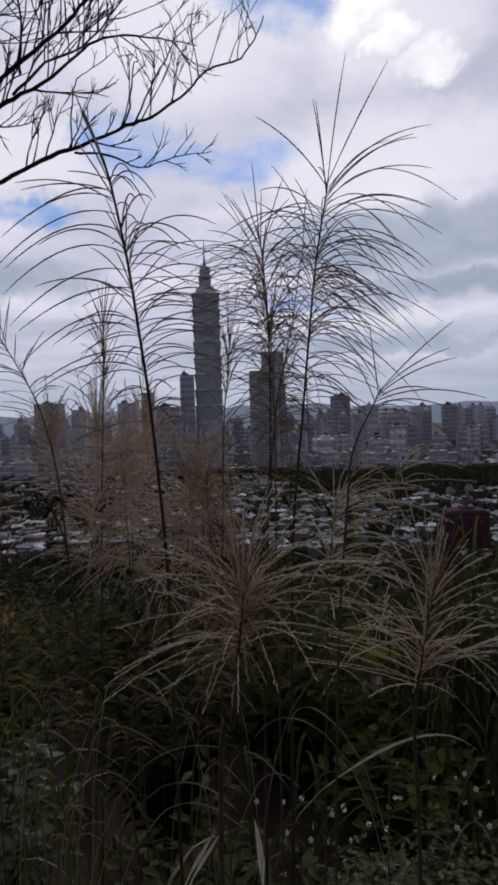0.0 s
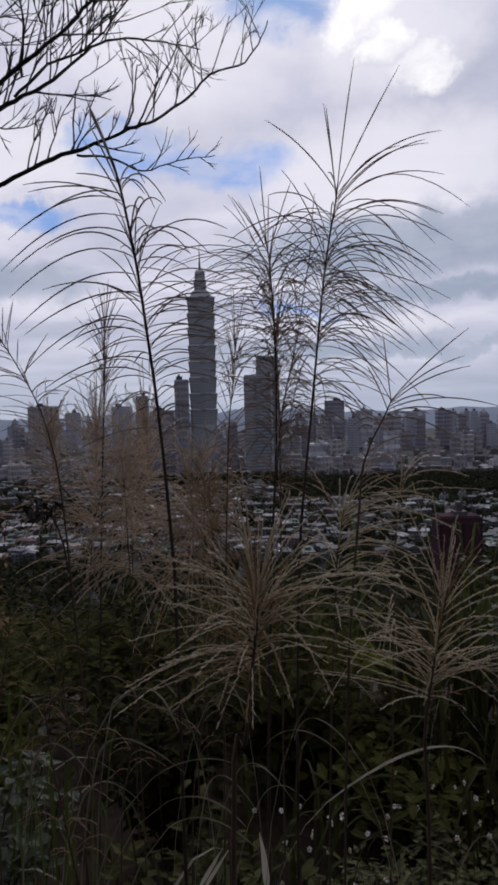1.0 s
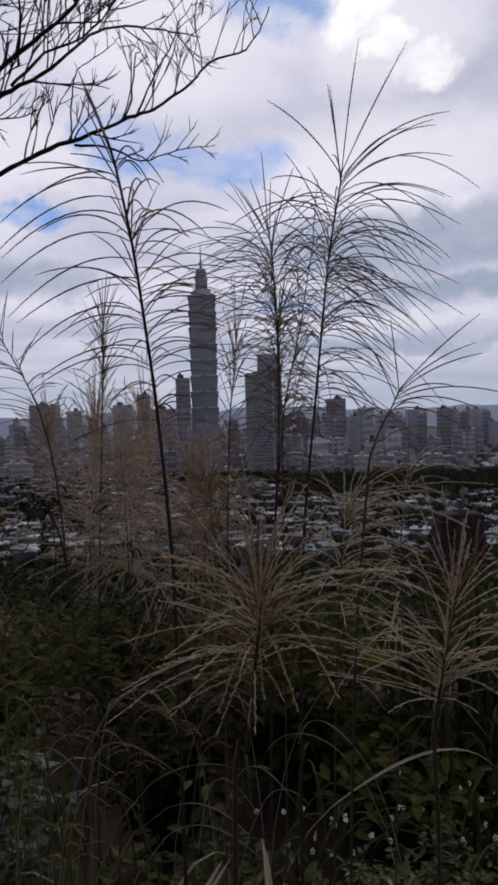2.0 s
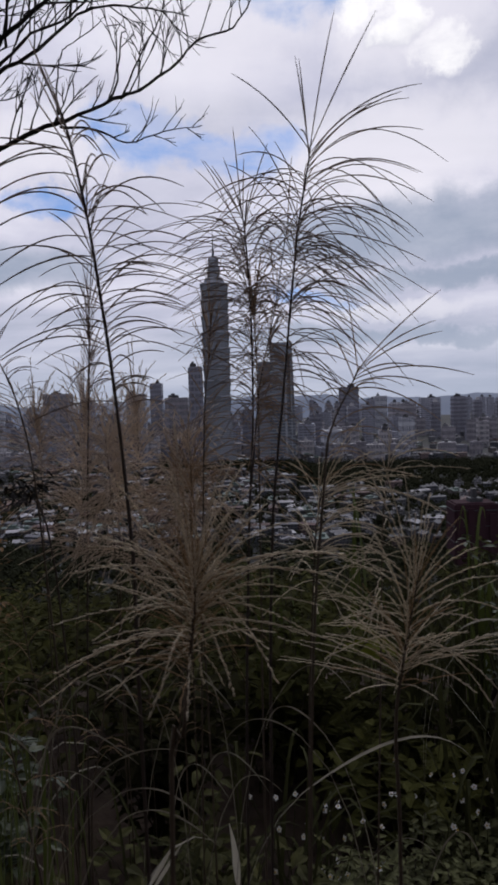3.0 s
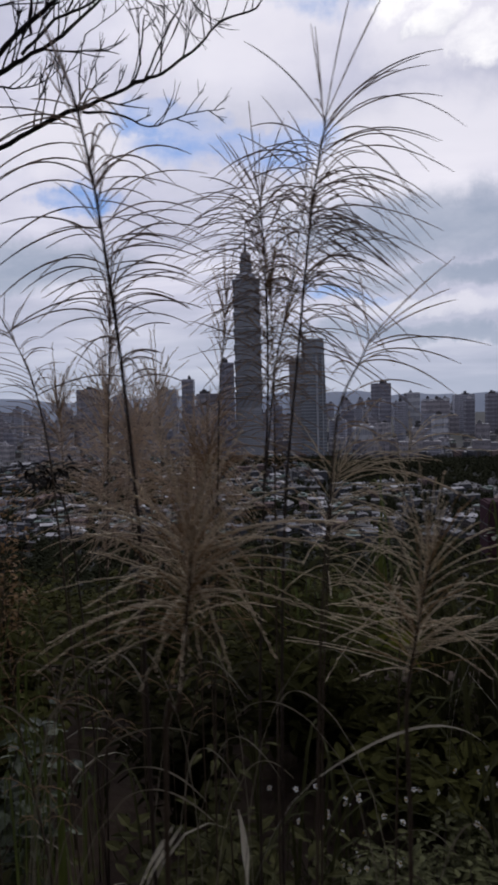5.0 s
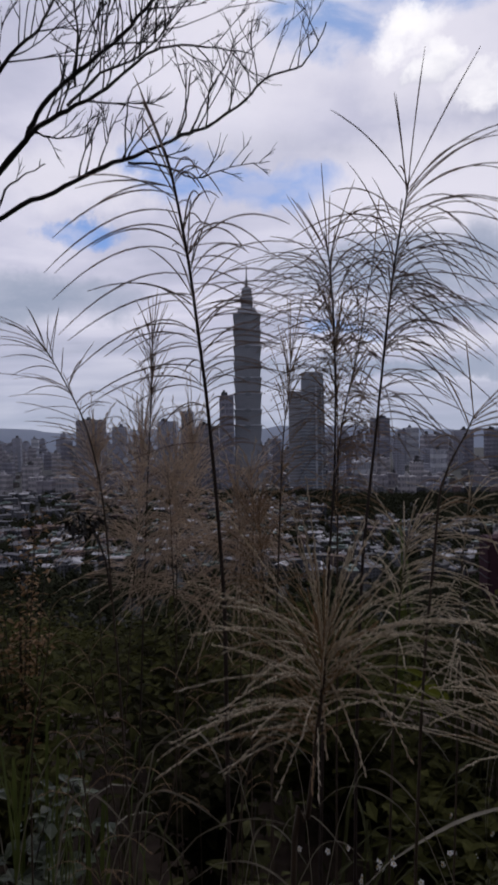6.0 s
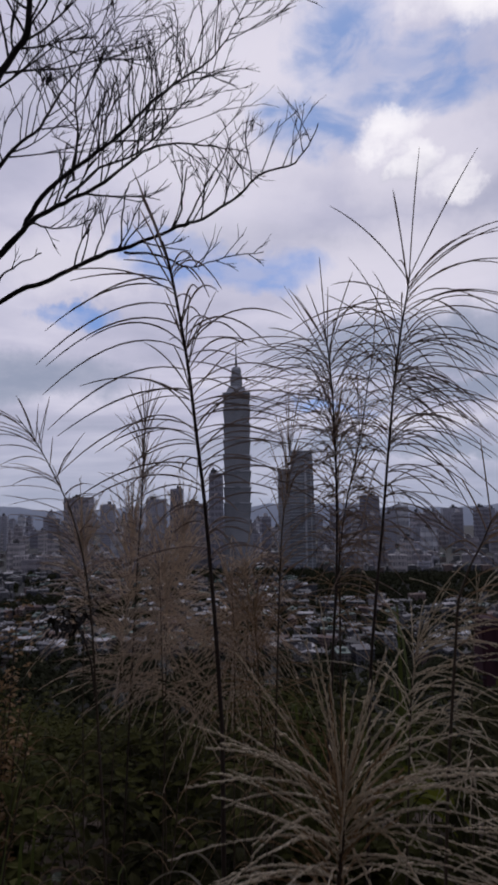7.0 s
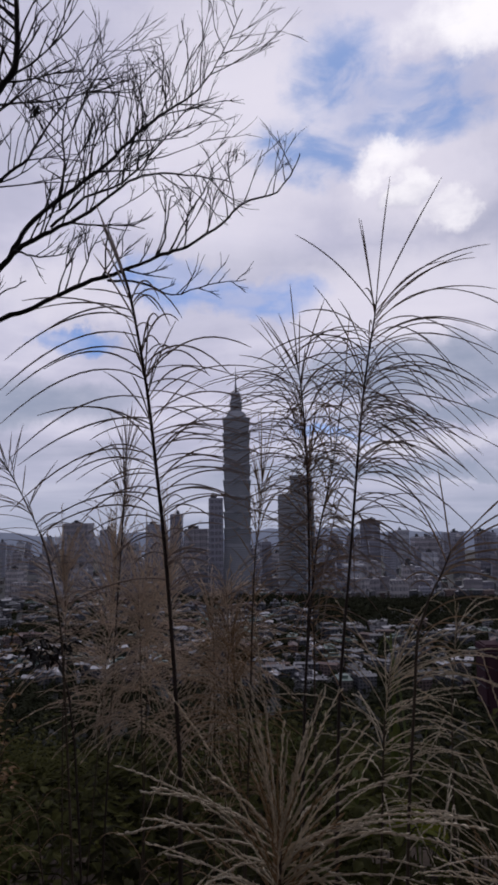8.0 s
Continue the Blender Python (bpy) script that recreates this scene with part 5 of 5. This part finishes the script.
for i, (x, y, s, h) in enumerate(((-0.85, 1.9, 0.35, 0.75), (-0.55, 1.55, 0.3, 0.55), (-1.1, 2.6, 0.5, 0.95), (-0.4, 2.5, 0.4, 0.8), (0.05, 2.9, 0.45, 0.85), (0.45, 2.6, 0.4, 0.4), (0.92, 2.5, 0.4, 0.42), (1.2, 2.9, 0.5, 1.0), (0.35, 1.8, 0.35, 0.16), (0.75, 1.8, 0.4, 0.22), (0.0, 1.6, 0.35, 0.2), (-0.25, 1.9, 0.35, 0.5), (0.55, 3.15, 0.5, 0.22), (-0.6, 3.2, 0.55, 0.95), (-0.05, 3.5, 0.55, 1.05), (1.1, 3.6, 0.55, 1.15), (-1.3, 3.4, 0.55, 1.1), (0.25, 3.0, 0.5, 0.4), (-0.9, 3.9, 0.6, 1.2), (0.8, 4.2, 0.6, 1.35), (0.2, 4.2, 0.6, 1.3), (-0.3, 4.3, 0.6, 1.3), (-1.6, 4.4, 0.7, 1.4), (1.6, 4.4, 0.7, 1.5))):
    near = y < 2.45
    top = (1.63 - 0.235 * y if x > 0.15 else 1.60 - 0.255 * y) if y > 2.8 else 1.45 - 0.26 * y
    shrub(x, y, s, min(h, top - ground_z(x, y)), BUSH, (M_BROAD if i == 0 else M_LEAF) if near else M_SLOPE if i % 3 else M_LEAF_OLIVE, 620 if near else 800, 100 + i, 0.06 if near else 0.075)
for i, (x, y, s) in enumerate(((0.15, 1.98, 0.22), (0.36, 2.0, 0.22), (0.56, 2.04, 0.22), (0.78, 2.1, 0.25), (0.45, 1.85, 0.25), (0.7, 1.9, 0.25), (0.68, 2.28, 0.2))):
    shrub(x, y, s, 0.33, "low ground cover with small green leaves", M_COVER, 1300, 150 + i, 0.034)
shrub(0.98, 2.9, 0.3, 1.05, "bush with paler grey-green leaves", M_LEAF_LIGHT, 170, 141, 0.05)
grass_clump(0.74, 2.75, "tuft of broad dark green strap leaves", [], M_BLADE, 88, 14, (0.65, 0.9), 0.4, 0.02)
grass_clump(0.98, 2.6, "tuft of broad dark green strap leaves", [], M_BLADE, 89, 14, (0.6, 0.9), 0.4, 0.02)
shrub(-1.2, 2.9, 0.2, 1.36, "small bush with rust-brown withered leaves", M_RUST, 750, 142, 0.034)


def slope_tree(x, y, h):
    """A hillside tree: tapered trunk, limbs and a crown of leaf clumps."""
    rnd = random.Random(int(h * 10))
    foot = Vector((x, y, ground_z(x, y) - 0.3))
    t = thing("hillside_tree", foot, "dark green broadleaf tree on the steep hillside", "tree", "trees below the viewpoint")
    v, f = tube([(0, 0, 0), (0.1, 0, h * 0.4), (0.2, 0.1, h * 0.8)], [0.28, 0.2, 0.08], 7)
    part("trunk", mesh("trunk", v, f, M_BARK), t)
    foliage = []
    for k in range(9):
        a, q = rnd.uniform(0, 2 * math.pi), h * rnd.uniform(0.1, 0.36)
        c = Vector((q * math.cos(a), q * math.sin(a), h * rnd.uniform(0.5, 0.95)))
        v, f = tube(bezier((0.1, 0, h * 0.4), (c.x * 0.4, c.y * 0.4, c.z * 0.8), c, 5), [0.12, 0.1, 0.08, 0.06, 0.04, 0.02], 5)
        part("limb", mesh("limb", v, f, M_BARK), t)
        for _ in range(330):
            p = c + Vector((rnd.gauss(0, 1), rnd.gauss(0, 1), rnd.gauss(0, 0.7))) * h * 0.115
            a = rnd.uniform(0, 2 * math.pi)
            foliage.append(leaf_shape(p, Vector((math.cos(a), math.sin(a), rnd.uniform(-.6, .3))), Vector((rnd.uniform(-.6, .6), rnd.uniform(-.6, .6), 1)), rnd.uniform(0.3, 0.6), 0.13))
    part("crown", mesh("crown", *join(foliage), M_SLOPE), t, kind="stuff")
    return t


trees = [slope_tree(-22, 56, 11.0), slope_tree(4, 64, 12.5), slope_tree(24, 60, 13.5)]
rnd = random.Random(33)
for i in range(75):
    y = rnd.uniform(50, 150)
    x = rnd.uniform(-0.55, 0.55) * y
    copy_thing(trees[i % 3], pose(x, y, ground_z(x, y) - 0.3, 0, 0, rnd.uniform(0, 360)))


def wildflower(x, y, h):
    """A small white daisy on a thin stalk."""
    g = ground_z(x, y)
    t = thing("wildflower", (x, y, g), "small white daisy with a yellow centre on a thin stalk", "flower", "white daisies on the slope")
    part("stalk", mesh("stalk", *tube([(0, 0, -0.02), (0.01, 0, h * 0.5), (0, -0.01, h)], [0.0018, 0.0014, 0.001], 4), M_BLADE), t)
    v, f = leaf_shape(Vector((0, 0, 0)), Vector((1, 0, 0.15)), Vector((0, 0, 1)), 0.0105, 0.0042)
    me = mesh("petal", v, f, M_PETAL)
    for k in range(5):
        p = part("petal", me, t)
        p.location, p.rotation_euler = (0, -0.01, h), (radians(48), 0, radians(72 * k))
        p.rotation_euler = (Euler((radians(50), 0, 0)).to_matrix() @ Euler((0, 0, radians(72 * k))).to_matrix()).to_euler()
    c = part("flower_centre", mesh("flower_centre", *tube([(0, -0.010, h), (0, -0.014, h + 0.003), (0, -0.016, h + 0.005)], [0.0022, 0.0024, 0.001], 6), M_POLLEN), t)
    return t


first = wildflower(0.15, 2.33, 0.28)
rnd = random.Random(9)
for cx, cy, n, spread in ((0.14, 2.22, 6, 0.017), (0.23, 2.24, 7, 0.018), (0.33, 2.26, 5, 0.017), (0.45, 2.3, 4, 0.05), (0.56, 2.32, 7, 0.05), (0.66, 2.3, 7, 0.06), (0.77, 2.36, 6, 0.06), (0.05, 2.3, 4, 0.06), (0.4, 2.05, 5, 0.16), (0.65, 2.1, 5, 0.16), (0.9, 2.4, 4, 0.1)):
    for i in range(n):
        x, y = cx + rnd.gauss(0, spread), cy + rnd.gauss(0, spread)
        copy_thing(first, pose(x, y, ground_z(x, y) + rnd.uniform(0.0, 0.06) + (0.04 if cx > 0.5 else 0), rnd.uniform(-38, 30), rnd.uniform(-35, 35), rnd.uniform(-70, 70)))


def hillside_grass():
    """Short rough grass over the shelf and the added bank behind it."""
    r = random.Random(77)
    pieces = []
    for _ in range(9000):
        x, y = r.uniform(-5, 5), r.uniform(-3.5, 7)
        h = r.uniform(0.05, 0.16) if y > -0.4 else r.uniform(0.1, 0.3)
        base = Vector((x, y, ground_z(x, y) - 0.01))
        a = r.uniform(0, 2 * math.pi)
        d = Vector((math.cos(a), math.sin(a), 0))
        s = Vector((-d.y, d.x, 0)) * r.uniform(0.003, 0.006)
        m, t = base + d * h * 0.25 + Vector((0, 0, h * 0.7)), base + d * h * 0.8 + Vector((0, 0, h * 0.9))
        pieces.append(([base - s, base + s, m + s * 0.8, m - s * 0.8, t], [(0, 1, 2, 3), (3, 2, 4)]))
    tagged(new("rough_grass", mesh("rough_grass", *join(pieces), M_BLADE)), "short rough dark grass on the hillside", "grass", kind="stuff")


hillside_grass()
